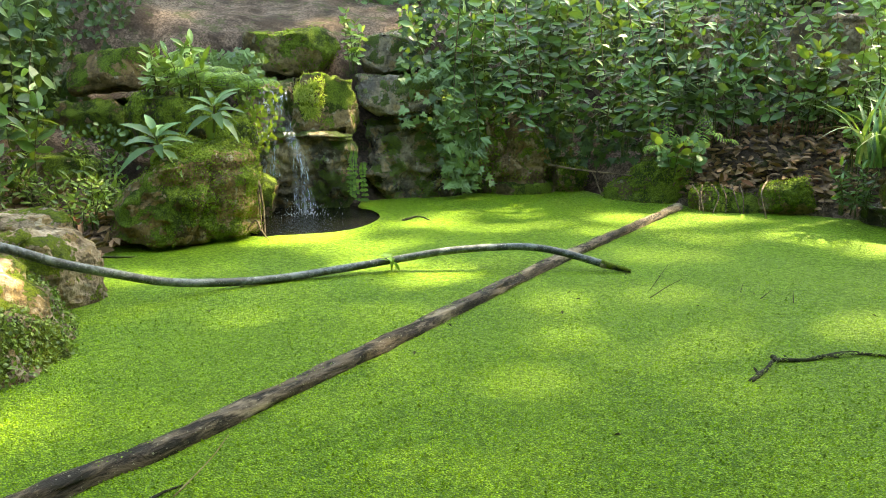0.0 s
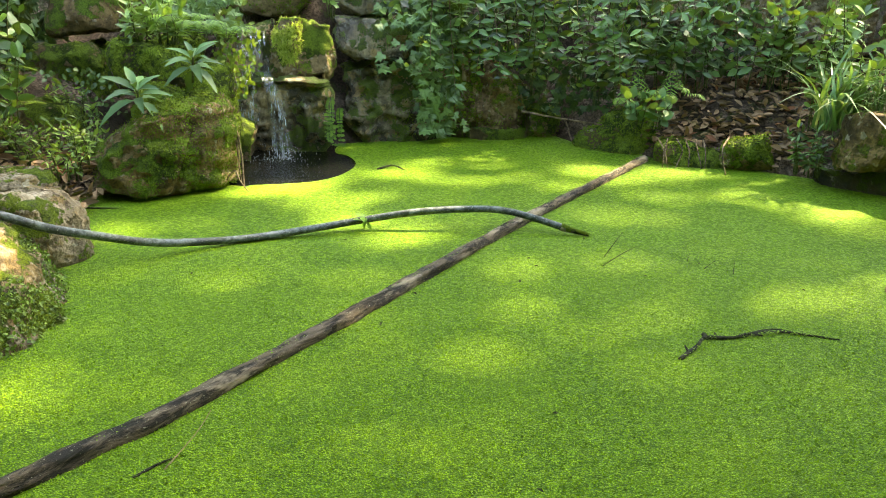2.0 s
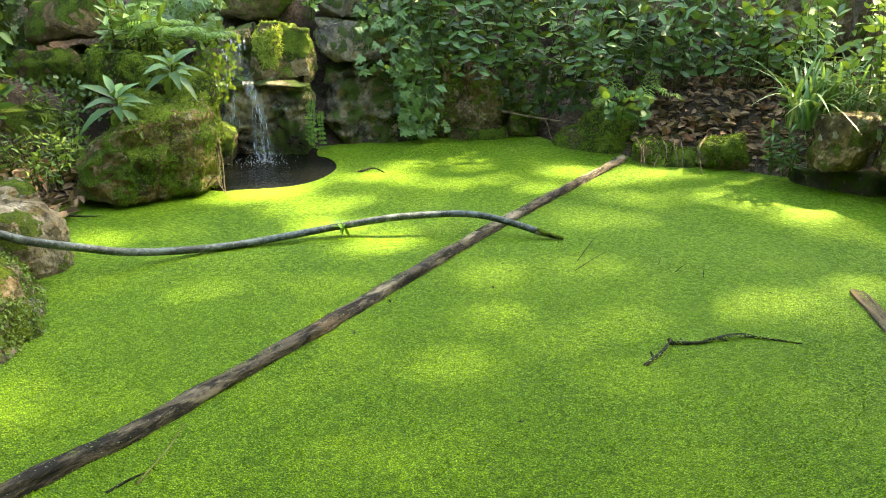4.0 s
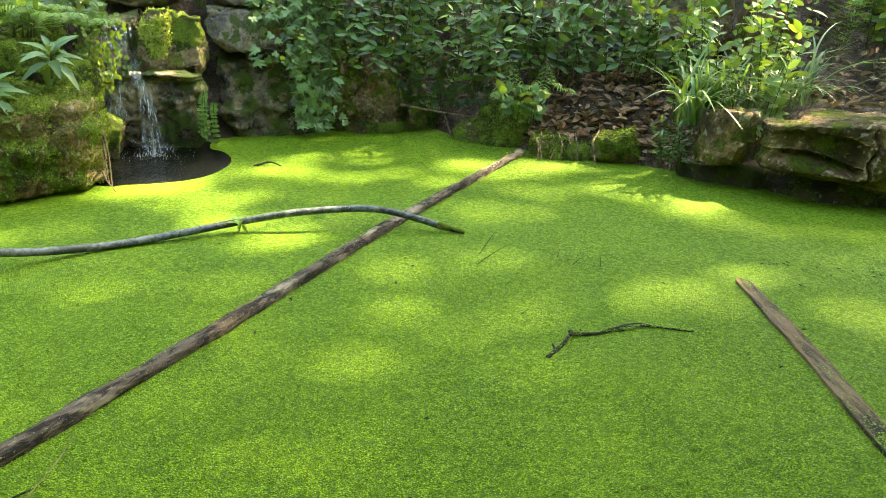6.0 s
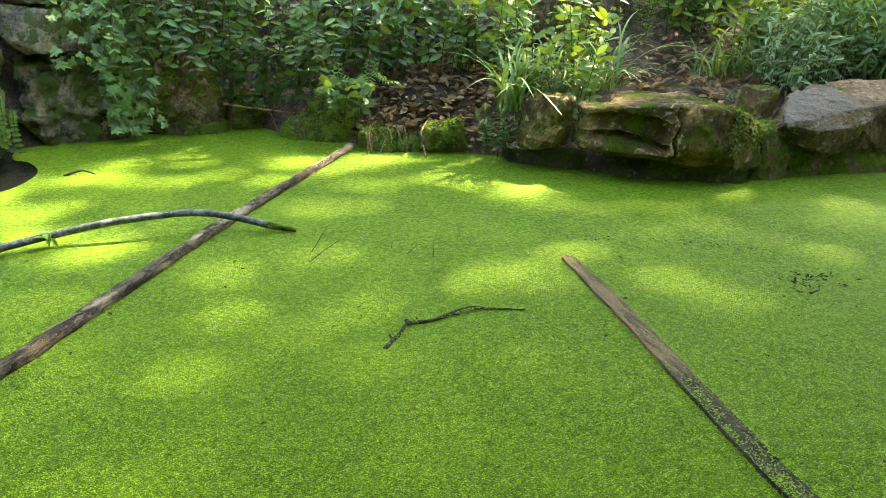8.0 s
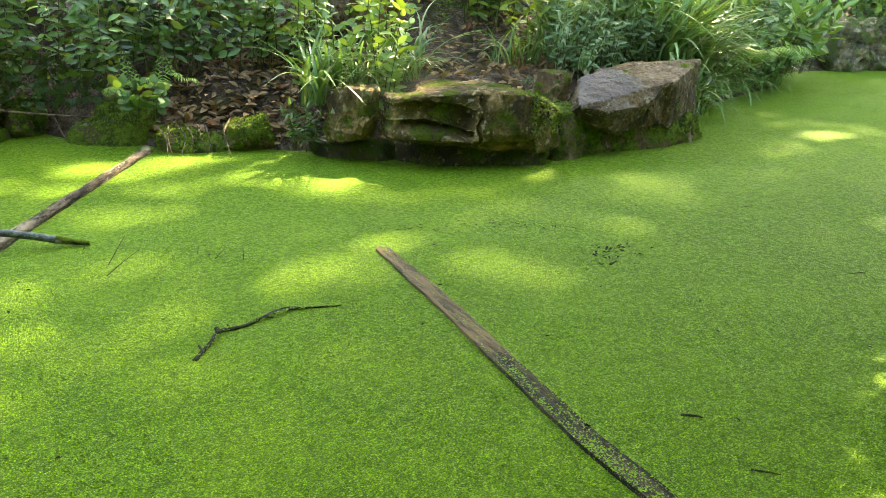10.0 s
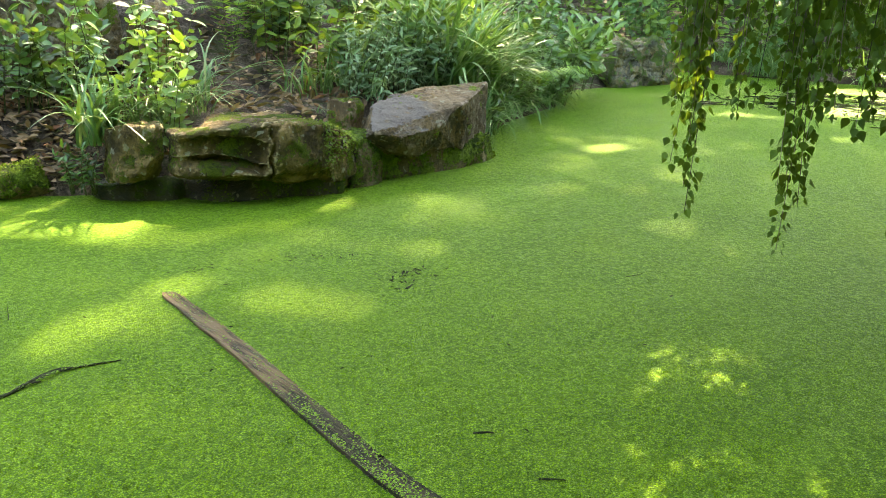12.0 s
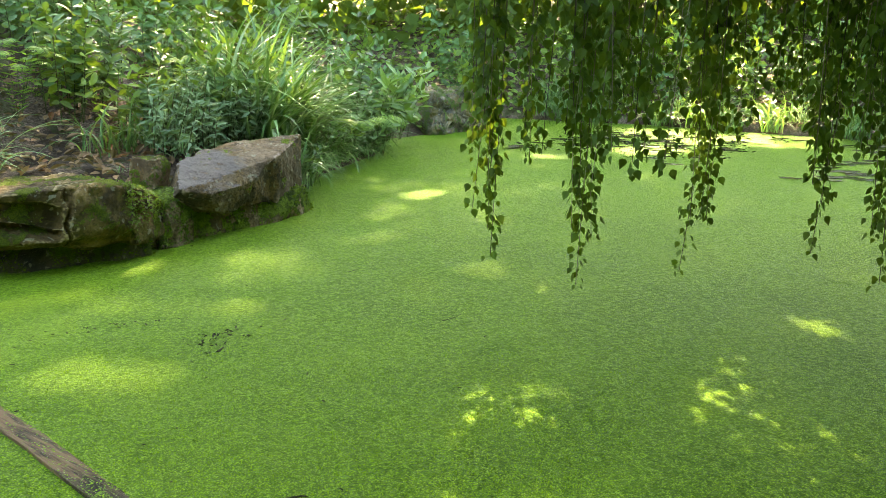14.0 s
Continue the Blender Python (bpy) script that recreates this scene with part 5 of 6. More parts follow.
cling("moss", "moss on the low stone", stone("under leaf litter"), 2200, 0.012, M_MOSS_LEAF, lambda p, n: blotch(p, 7, -0.1))
cling("moss", "moss on the long boulder", stone("long mossy"), 1300, 0.015, M_MOSS_LEAF, lambda p, n: blotch(p, 6, 0.0))
cling("moss", "moss and small weed on the footing rock", stone("dark mossy footing"), 2600, 0.014, M_MOSS_LEAF, lambda p, n: blotch(p, 6, -0.1) and n.y < 0)
cling("moss", "moss and small weed under the slab", stone("footing rock under a grey"), 1500, 0.022, M_MOSS_LEAF, lambda p, n: n.y < 0.2 and blotch(p, 6, -0.2))
cling("moss", "green moss down the side of the rock", stone("between two boulders"), 1500, 0.016, M_MOSSY_LEAF, lambda p, n: n.x > -0.4 and blotch(p, 4, -0.2))
cling("moss", "green moss on the rounded end of the tan boulder", stone("large tan"), 3600, 0.014, M_MOSSY_LEAF, lambda p, n: p.x > 3.14 + 0.1 * noise.noise(p * 7) and p.z > 0.2 and blotch(p, 6, -0.25))
cling("moss", "thin moss on the brown block", stone("brown rough"), 900, 0.016, M_MOSS_LEAF, lambda p, n: p.z < 0.18 + 0.1 * noise.noise(p * 6) and n.y < 0)
cling("creeper", "tiny dry creeper over the brown block", stone("brown rough"), 420, 0.022, M_DRYVINE, lambda p, n: p.z > 0.12 and n.y < 0, "creeper")
cling("moss", "moss on the small shore stone", stone("small mossy stone"), 800, 0.016, M_MOSS_LEAF, lambda p, n: True)
cling("moss", "dark moss on the rock by the ivy", stone("behind hanging ivy"), 1400, 0.02, M_MOSS_LEAF, lambda p, n: n.y < 0 and blotch(p, 4, 0.0))
cling("moss", "algae and moss on the dark rock", stone("algae-stained"), 900, 0.014, M_MOSS_LEAF, lambda p, n: n.y < 0 and blotch(p, 5, 0.12))

# right bank: leaf litter, low plants, sedges, sunlit bush, ferns
def litter():
    root = thing("leaf_litter", "brown dead leaves lying on the bank", "leaf litter", (0, 0, 0))
    me = shared_leaf("dry leaf", L_DRY, M_DRY)
    for k in range(215):
        x = rnd(1.0, 2.15)
        y = back_y(x) + rnd(0.02, 0.62) ** 1.0
        leaf_object("dry_leaf", me, frame_along((x, y, ground_at(x, y) + 0.025 + rnd(0, 0.03)), (rnd(-1, 1), rnd(-1, 0.4), rnd(-0.5, 0.2)), Vector((0, -0.6, 1)) + 0.7 * any_way(), rnd(0.04, 0.085)), root)
    spots = []
    for k in range(900):
        x = rnd(2.0, 4.6)
        y = back_y(x) + rnd(0.3, 2.0)
        spots.append(frame_along((x, y, ground_at(x, y) + 0.02 + rnd(0, 0.02)), any_way(0.8), Vector((0, -0.2, 1)) + 0.5 * any_way(), rnd(0.04, 0.10)))
    for k in range(420):
        x, y = rnd(-2.9, -1.9), rnd(3.0, 3.9)
        spots.append(frame_along((x, y, max(0.0, ground_at(x, y)) + 0.03 + rnd(0, 0.02)), any_way(0.7), Vector((0, -0.4, 1)) + 0.5 * any_way(), rnd(0.05, 0.11)))
    for k in range(800):
        x, y = rnd(0.9, 2.3), rnd(4.7, 5.9)
        if ground_at(x, y) > 0.03:
            spots.append(frame_along((x, y, ground_at(x, y) + 0.012 + rnd(0, 0.02)), any_way(0.7), Vector((0, -0.4, 1)) + 0.5 * any_way(), rnd(0.04, 0.09)))
    ob = many("scattered_leaves", L_DRY, spots, M_DRY, root)
    ob["kind"] = "stuff"


litter()
RIGHT = "plants on the far bank"
for x, y, z in ((1.08, 5.18, 0.20), (1.18, 5.10, 0.20), (1.02, 5.22, 0.24)):
    shrub("small round-leaved plant over a mossy rock", (x, y, z), 4, 0.22, 0.06, L_ROUND, 0.075, M_BROAD, RIGHT, (0.2, -0.5), 0.05, "weed", "plant", "round leaf")
for x, y in ((2.02, 4.50), (1.95, 4.58)):
    shrub("dark narrow-leaved weed at the water's edge", (x, y, 0.05), 5, 0.28, 0.05, L_LONG, 0.06, M_LAUREL, RIGHT, (0, -0.2), 0.03, "weed", "plant", "dark weed leaf", False)
fern("dark fern under the hedge", (1.05, 5.40, 0.62), 3, 0.26, -1.4, 1.5, -0.75)
wall_foliage("ivy", "dark ivy at the foot of the hedge", 260, trail(0.25, 0.95, 5.62, 5.80, 0.22, 0.62), L_IVY, 0.06, M_IVY_SHADE)
fern("small fern on the shaded bank", (1.28, 5.30, 0.62), 4, 0.24, -1.5, 2.0, -0.70)
for k in range(7):
    x = 1.15 + 0.2 * k + rnd(-0.05, 0.05)
    y = back_y(x) + rnd(0.55, 1.1)
    shrub("dark green shrub on the shaded bank", (x, y, ground_at(x, y) - 0.02), 3, rnd(0.55, 0.95), 0.14, L_LAUREL, 0.11, M_LAUREL, RIGHT, (0, -0.2), 0.07, kind="laurel leaf", single=False)
sedge("tall sedge clump with arching yellow-green blades", (2.12, 4.62, 0.32), 60, 0.70, single=True, spread=0.10, wide=1.5, tilt=(-0.05, 0.75))
sedge("leafy sedge clump beside the boulder", (2.42, 4.62, 0.42), 56, 0.62, single=True, spread=0.12)
sedge("sunlit sedge clump behind the boulder", (2.70, 4.55, 0.46), 52, 0.55, single=True, spread=0.12)
for x, y, h in ((2.45, 4.50, 0.85), (2.55, 4.62, 1.0), (2.30, 4.78, 0.8), (2.62, 4.85, 0.95), (2.15, 5.0, 0.85), (2.42, 5.1, 1.0), (2.8, 5.1, 0.8)):
    shrub("sunlit light green shrub with upright stems", (x, y, ground_at(x, y)), 4, h, 0.12, L_LAUREL, 0.085, M_LAUREL_LIGHT, "sunlit shrubs", (0, -0.05), 0.06, kind="young leaf")
sedge("long arching grass blades over the bare bank", (2.92, 4.85, 0.50), 14, 0.75, single=True, spread=0.06, fan=2.0, face=-1.2)
fern("sunlit fern by a brown rock", (3.52, 5.62, 0.64), 8, 0.34, -1.57, 3.6, 1.5)
fern("green fern at the back of the bank", (3.78, 5.9, 0.72), 7, 0.32, -1.57, 3.0, 1.4)
rock("rock", "brown weathered rock among the shrubs", (3.02, 5.75, 0.80), (0.40, 0.35, 0.65), M_ROCK_BROWN, 131, (0, 0, 20), BANK_ROCKS)
rock("rock", "pale brown rock behind the leaves", (2.35, 5.95, 0.95), (0.9, 0.45, 0.6), M_ROCK_PALE, 133, (0, 0, 10), BANK_ROCKS)
rock("rock", "pale brown rock at the top of the bank", (1.45, 6.15, 0.98), (1.0, 0.45, 0.6), M_ROCK_PALE, 137, (0, 0, -5), BANK_ROCKS)
for k in range(46):
    x, y = rnd(3.3, 6.2), rnd(5.1, 7.4)
    if y < back_y(x) + 0.55:
        y = back_y(x) + 0.55 + rnd(0, 0.5)
    if x < 3.9 and y < 5.8:
        continue
    shrub("dense green undergrowth on the bank", (x, y, ground_at(x, y)), 6, rnd(0.5, 0.95), 0.25, L_LAUREL, 0.10, random.choice((M_SMALL, M_BROAD, M_FRESH)), "undergrowth", (0, -0.25), 0.05, kind="undergrowth leaf", single=False)
for k in range(34):
    x, y = rnd(-3.6, 9.0), rnd(7.4, 9.5)
    if -2.6 < x < -0.4:
        continue
    shrub("tall dark shrub at the top of the bank", (x, y, ground_at(x, y)), 6, rnd(0.9, 1.6), 0.35, L_LAUREL, 0.15, random.choice((M_SMALL, M_LAUREL)), "shrubs behind the bank", (0, -0.2), 0.09, kind="far leaf", single=False)
M_NETTLE = leaf_material("pale weed leaf", (0.050, 0.125, 0.050), (0.190, 0.310, 0.150), 0.45, 0.28, 0.4)
for k in range(22):
    x = rnd(4.15, 5.5)
    y = back_y(x) + rnd(0.55, 1.35)
    shrub("bushy weed with pale serrated leaves", (x, y, ground_at(x, y) - 0.02), 7, rnd(0.38, 0.62), 0.20, L_BROAD, 0.082, M_NETTLE, "weeds on the bank", (0.0, -0.2), 0.045, "weed", "plant", "nettle leaf", False)
for x, y, n, ln in ((5.05, 5.30, 60, 0.95), (5.40, 5.10, 140, 1.3), (5.75, 5.25, 170, 1.4), (6.10, 5.50, 140, 1.3), (5.45, 5.6, 120, 1.45), (5.85, 5.75, 130, 1.45),
                    (6.5, 5.75, 90, 1.0), (3.95, 5.12, 46, 0.60), (4.25, 5.02, 46, 0.58), (4.55, 4.98, 30, 0.5), (6.9, 6.0, 80, 1.0)):
    sedge("large clump of long arching sedge by the water", (x, y, max(0.06, ground_at(x, y))), n, ln, spread=0.26, fan=6.0, face=3.14 + 0.3, wide=1.4, tilt=(0.05, 0.75))
for k in range(26):
    x = 5.05 + 0.13 * k
    y = back_y(x) + rnd(-0.02, 0.22)
    sedge("drooping sedge hanging over the water's edge", (x, y, max(0.05, ground_at(x, y))), 30, rnd(0.4, 0.75), "sedge over the water", spread=0.14, fan=4.4, face=3.3, wide=1.5, tilt=(-0.45, 0.5))
    shrub("dark leafy weed at the water's edge", (x + 0.05, y + 0.05, max(0.02, ground_at(x, y) - 0.05)), 4, rnd(0.25, 0.45), 0.12, L_LAUREL, 0.08, M_LAUREL, "weeds at the water's edge", (0, -0.5), 0.05, "weed", "plant", "edge leaf", False)
sedge("small pale sedge behind the slab", (4.22, 4.66, 0.46), 30, 0.34, single=True, spread=0.05)
sedge("tiny pale sedge between two boulders", (3.42, 4.22, 0.45), 14, 0.13, single=True, spread=0.02, wide=1.6)
for k in range(14):
    x = rnd(6.4, 8.6)
    y = back_y(x) + rnd(0.0, 1.2)
    shrub("dark overhanging shrub at the water's edge", (x, y, max(0.0, ground_at(x, y))), 6, rnd(0.6, 1.1), 0.3, L_LAUREL, 0.12, random.choice((M_LAUREL, M_BROAD)), "shrubs over the water", (0.1, -0.4), 0.07, kind="far leaf", single=False)
for x, y in ((7.7, 5.65), (8.1, 5.85), (8.7, 6.25)):
    shrub("pale rosette-leaved shrub over the water", (x, y, 0.15), 7, 0.7, 0.25, L_LONG, 0.2, M_LAUREL_LIGHT, "shrubs over the water", (0.1, -0.4), 0.10, kind="rosette leaf", single=False)
fern("bright fern hanging over the water", (6.9, 5.45, 0.25), 7, 0.55, -1.57, 3.0)

# the far bank behind the hanging birch
for k in range(60):
    t = k / 59
    x, y = 12.3 + 1.9 * math.sin(t * 2.6) + rnd(-0.2, 0.6), 8.6 - 11.5 * t + rnd(-0.3, 0.3)
    if 6.8 < y < 8.0 and rnd(0, 1) < 0.7:
        continue
    shrub("leafy green shrub on the far bank", (x + 0.4, y, max(0.1, ground_at(x + 0.4, y))), 6, rnd(0.7, 1.5), 0.4, L_LAUREL, 0.17, random.choice((M_SMALL, M_LAUREL_LIGHT, M_BROAD)), "far bank shrubs", (-0.2, 0), 0.11, kind="far leaf", single=False)
for k in range(40):
    x, y = 13.15 + rnd(-0.1, 0.5), rnd(0.2, 7.2)
    sedge("tall grass on the far bank", (x, y, max(0.03, ground_at(x, y))), 60, rnd(0.35, 0.9), "far grass", spread=0.25)


def ground_ivy():
    """Low leaves that cover the far slopes."""
    xs, ys = [rnd(-6, 20) for _ in range(34000)], [rnd(-3, 14) for _ in range(34000)]
    spots = []
    for x, y, h in zip(xs, ys, ground_many(xs, ys)):
        if h < 0.04 or not (x > 12.6 or (y > 6.6 and not -2.7 < x < -0.3) or (x > 5.5 and y > back_y(min(x, 8.9)) + 0.4)):
            continue
        spots.append(frame_along((x, y, float(h) + rnd(0.02, 0.14)), any_way(0.5), Vector((-0.4, -0.4, 1)) + 0.5 * any_way(), rnd(0.08, 0.17)))
    tagged(many("ground_ivy", L_ROUND, spots, M_SMALL), "low green ivy covering the far slopes", "ivy", kind="stuff")


ground_ivy()


# ---- the hanging birch ----
def birch():
    root = thing("weeping_birch", "weeping birch with leafy branches hanging over the pond", "tree", (5.6, -2.6, 0.1))
    o = Vector((5.6, -2.6, 0.1))
    part("trunk", tube(bmesh.new(), smooth_line([(0, 0, -0.3), (0.05, 0, 1.5), (-0.1, 0.1, 3.2), (-0.2, 0.1, 5.6)], 24), 0.14, 0.05, 12, 0.1), M_BARK, root)
    limbs = [[(0, 0, 2.2), (-0.7, 1.4, 3.0), (-1.5, 3.0, 2.9), (-2.1, 4.2, 2.3)], [(0, 0, 2.6), (-0.2, 1.6, 3.4), (-0.6, 3.2, 3.3), (-1.0, 4.4, 2.7)],
             [(0, 0, 2.9), (0.6, 1.5, 3.6), (1.0, 3.0, 3.4), (1.2, 4.0, 2.7)], [(0, 0, 2.4), (-1.0, 0.9, 3.1), (-1.9, 2.0, 3.0), (-2.4, 2.8, 2.4)]]
    for pts in limbs:
        part("limb", tube(bmesh.new(), smooth_line(pts, 24), 0.05, 0.012, 8, 0.1), M_BARK, root)
    me = shared_leaf("birch leaf", L_BIRCH, M_BIRCH)

    def strand(x, y, z0, z1, single, leaf=0.055):
        top = Vector((x, y, z1))
        line = smooth_line([top, top + Vector((rnd(-0.05, 0.05), rnd(-0.05, 0.05), (z0 - z1) * 0.4)), Vector((x + rnd(-0.05, 0.05), y + rnd(-0.05, 0.05), z0))], 16)
        line = [p - o for p in line]
        b = part("branchlet", tube(bmesh.new(), line, 0.004, 0.0012, 4), M_BARK, root)
        spots = []
        n = int((z1 - z0) / 0.0115)
        for i in range(n):
            t = (i + rnd(0, 1)) / n
            k = min(int(t * 15), 14)
            p = line[k].lerp(line[k + 1], t * 15 - k)
            side = any_way(0.7)
            p2 = p + Vector((side.x, side.y, -0.4)) * rnd(0.01, 0.095) * (1.15 - t * 0.75)
            spots.append(frame_along(p2, Vector((side.x * 0.5, side.y * 0.5, -1)), any_way(0.6), leaf * rnd(0.6, 1.15) * (1.15 - 0.45 * t)))
        if single:
            for m in spots:
                leaf_object("leaf", me, m, b)
        else:
            many("foliage", L_BIRCH, spots, M_BIRCH, b)["kind"] = "stuff"

    for x, y, z0 in TAILS:
        strand(x, y, z0, 2.3, True)
        for _ in range(4):
            strand(x + rnd(-0.07, 0.07), y + rnd(-0.07, 0.07), z0 + rnd(0.12, 0.4), 2.3, False)
    for _ in range(150):
        x = rnd(3.25, 5.0)
        y = rnd(-1.6, 1.55) - 0.12 * (x - 3.3)
        strand(x, y, rnd(0.78, 1.15) + 0.05 * (x - 3.3), 2.5, False)

    # Crown above the view, thinned on the sun's way to the chosen spots.
    crown = []
    for _ in range(20000):
        p = Vector((rnd(2.9, 6.6), rnd(-1.8, 3.0), 0))
        p.z = rnd(2.2, 3.7) + 0.25 * noise.noise(p * 0.9)
        foot = p - SUN_DIR * (p.z / SUN_DIR.z)
        if noise.noise(p * 1.7) < 0.35 and (rnd(0, 1) < 0.45 or not any(math.hypot((foot.x - x) / (1.3 * a), (foot.y - y) / (1.3 * b)) < 1 for x, y, a, b, k in SHAFTS)):
            crown.append(frame_along(p - o, any_way(), any_way() + Vector((0, 0, 0.5)), rnd(0.06, 0.10)))
    # Unseen low boughs added at the side to block sky light.
    for _ in range(15000):
        p = Vector((rnd(2.4, 8.0), rnd(-4.5, -1.3), rnd(0.9, 4.2)))
        if noise.noise(p * 1.1) < 0.25:
            crown.append(frame_along(p - o, any_way(), any_way(), rnd(0.08, 0.14)))
    # Unseen leaves added overhead to darken the near water.
    for _ in range(30000):
        p = Vector((rnd(0.6, 6.8), rnd(-2.8, 1.0), rnd(2.5, 4.2)))
        if noise.noise(p * 1.3) < 0.2:
            crown.append(frame_along(p - o, any_way(), any_way(), rnd(0.07, 0.12)))
    many("crown", L_CARD, crown, M_BIRCH, root)["kind"] = "stuff"


# sun spots, leaves thinned for each: place on the water, half sizes, how open
SHAFTS = [(2.78, 1.00, 0.26, 0.12, 0.75), (2.42, 0.60, 0.24, 0.13, 0.7), (3.55, 0.40, 0.28, 0.13, 0.7), (3.08, 0.06, 0.30, 0.16, 0.7), (4.42, 0.34, 0.2, 0.1, 0.25), (2.30, 0.15, 0.3, 0.2, 0.4)]
TAILS = [(3.42, 1.42, 0.36), (3.55, 1.03, 0.28), (4.25, 0.83, 0.22), (4.25, 0.27, 0.40), (4.3, 0.05, 0.30), (3.7, -0.25, 0.42), (4.0, -0.7, 0.4)]
birch()


# ---- trees around and above ----
# openings in the crowns, as the spots of sun that they let through: place, half sizes, how open
NEAR_GAPS = [(0.52, 2.84, 0.24, 0.19, 0.34), (1.36, 2.59, 0.2, 0.14, 0.67), (2.05, 2.34, 0.28, 0.15, 0.21), (0.56, 2.39, 0.22, 0.16, 0.17), (0.18, 2.22, 0.25, 0.16, 0.2), (0.09, 1.94, 0.24, 0.15, 0.17),
             (1.1, 1.88, 0.21, 0.12, 0.15), (0.85, 1.68, 0.28, 0.16, 0.098), (0.31, 1.48, 0.22, 0.14, 0.12), (-0.33, 1.54, 0.25, 0.14, 0.13), (-1.21, 1.68, 0.28, 0.28, 0.24), (-0.86, 2.63, 0.22, 0.15, 0.2),
             (-0.39, 2.1, 0.2, 0.12, 0.098), (1.24, 2.6, 0.2, 0.12, 0.17), (1.24, 1.31, 0.22, 0.12, 0.098), (2.84, 2.7, 0.2, 0.12, 0.10), (-1.36, 2.36, 0.22, 0.18, 0.14)]
MID_GAPS = [(-0.40, 4.44, 0.36, 0.13, 1.0), (-1.15, 3.98, 0.24, 0.12, 1.0), (-0.92, 4.13, 0.16, 0.10, 0.9), (-0.54, 3.39, 0.22, 0.16, 0.4), (-0.26, 3.23, 0.28, 0.16, 0.45), (-0.74, 3.74, 0.3, 0.15, 0.45), (1.75, 3.83, 0.22, 0.20, 0.5),
            (0.88, 3.63, 0.2, 0.09, 0.5), (2.44, 3.46, 0.30, 0.08, 0.25), (2.6, 3.12, 0.24, 0.1, 0.12), (0.35, 4.85, 0.8, 0.26, 0.4), (1.2, 4.5, 0.5, 0.24, 0.40), (1.95, 3.95, 0.4, 0.2, 0.35), (4.57, 3.14, 0.2, 0.06, 0.10)]
BANK_GAPS = [(-1.92, 2.12, 0.42, 0.40, 0.16), (-1.84, 2.05, 0.13, 0.14, 1.0), (-1.66, 4.46, 0.30, 0.24, 0.35), (1.86, 4.22, 0.52, 0.34, 0.45), (2.52, 3.62, 0.5, 0.14, 0.10), (4.9, 5.0, 1.0, 0.35, 0.35), (4.1, 5.4, 1.0, 0.3, 0.35), (1.35, 5.0, 0.5, 0.25, 0.25),
             (3.2, 4.8, 0.4, 0.2, 0.25), (-1.78, 4.68, 0.22, 0.15, 1.0), (-2.4, 3.6, 0.4, 0.4, 0.18), (0.3, 5.3, 0.3, 0.3, 0.3), (-1.35, 4.80, 0.25, 0.14, 0.3), (-0.95, 5.10, 0.3, 0.2, 0.5), (-0.55, 5.22, 0.25, 0.14, 0.4), (0.05, 5.25, 0.6, 0.15, 0.35), (0.8, 5.10, 0.35, 0.14, 0.3), (3.15, 3.66, 0.2, 0.1, 0.4), (-1.15, 4.95, 0.16, 0.12, 0.5)]
FAR_GAPS = [(10.3, 3.5, 0.5, 0.3, 1.0), (8.9, 4.2, 0.28, 0.12, 0.8), (6.1, 3.8, 0.24, 0.10, 1.0), (13.2, 3.4, 1.5, 1.1, 0.9), (4.6, 2.6, 1.6, 0.7, 0.04)]


def lit(gx, gy):
    """How open the crowns are on the sun's way to a spot on the water."""
    best = 0.02 + 0.03 * max(0.0, noise.noise(Vector((gx * 1.3, gy * 1.9, 3.3))))
    best += 0.18 * max(0.0, noise.noise(Vector((gx * 3.6, gy * 3.6, 8.1))) - 0.12) * float(step(4.6, 5.1, gy) * (1 - step(6.0, 7.0, gx)))
    best += 0.085 * (1 - float(step(-0.4, 0.9, gx))) * (0.05 + 0.95 * float(step(1.4, 3.0, gy))) + 0.035 * float(step(1.6, 3.2, gx) * step(2.0, 3.0, gy))
    for x, y, a, b, k in NEAR_GAPS + MID_GAPS + BANK_GAPS + FAR_GAPS + SHAFTS:
        d = math.hypot((gx - x) / a, (gy - y) / b)
        best = max(best, k * min(1.0, max(0.0, 1.7 - d)))
    return best


def tree(label, at, height, crown, seed):
    root = thing("tree", label, "tree", at, "trees round the pond")
    bm = tube(bmesh.new(), smooth_line([(0, 0, -0.4), (0.1, 0.05, height * 0.4), (-0.1, 0.1, height * 0.75), (0, 0, height)], 20), 0.20, 0.06, 12, 0.1)
    part("trunk", bm, M_BARK, root)
    o = Vector(at)
    far = sorted(crown, key=lambda m: -(m.translation - o).length)
    for k in range(7):
        p = far[int(k * len(far) / 9)].translation - o
        part("limb", tube(bmesh.new(), smooth_line([(0, 0, height * (0.45 + 0.06 * k)), p * 0.5 + Vector((0, 0, height * 0.28)), p * 0.92], 12), 0.06, 0.012, 7), M_BARK, root)
    many("crown", L_CARD, [Matrix.Translation(-o) @ m for m in crown], M_CANOPY, root)["kind"] = "stuff"


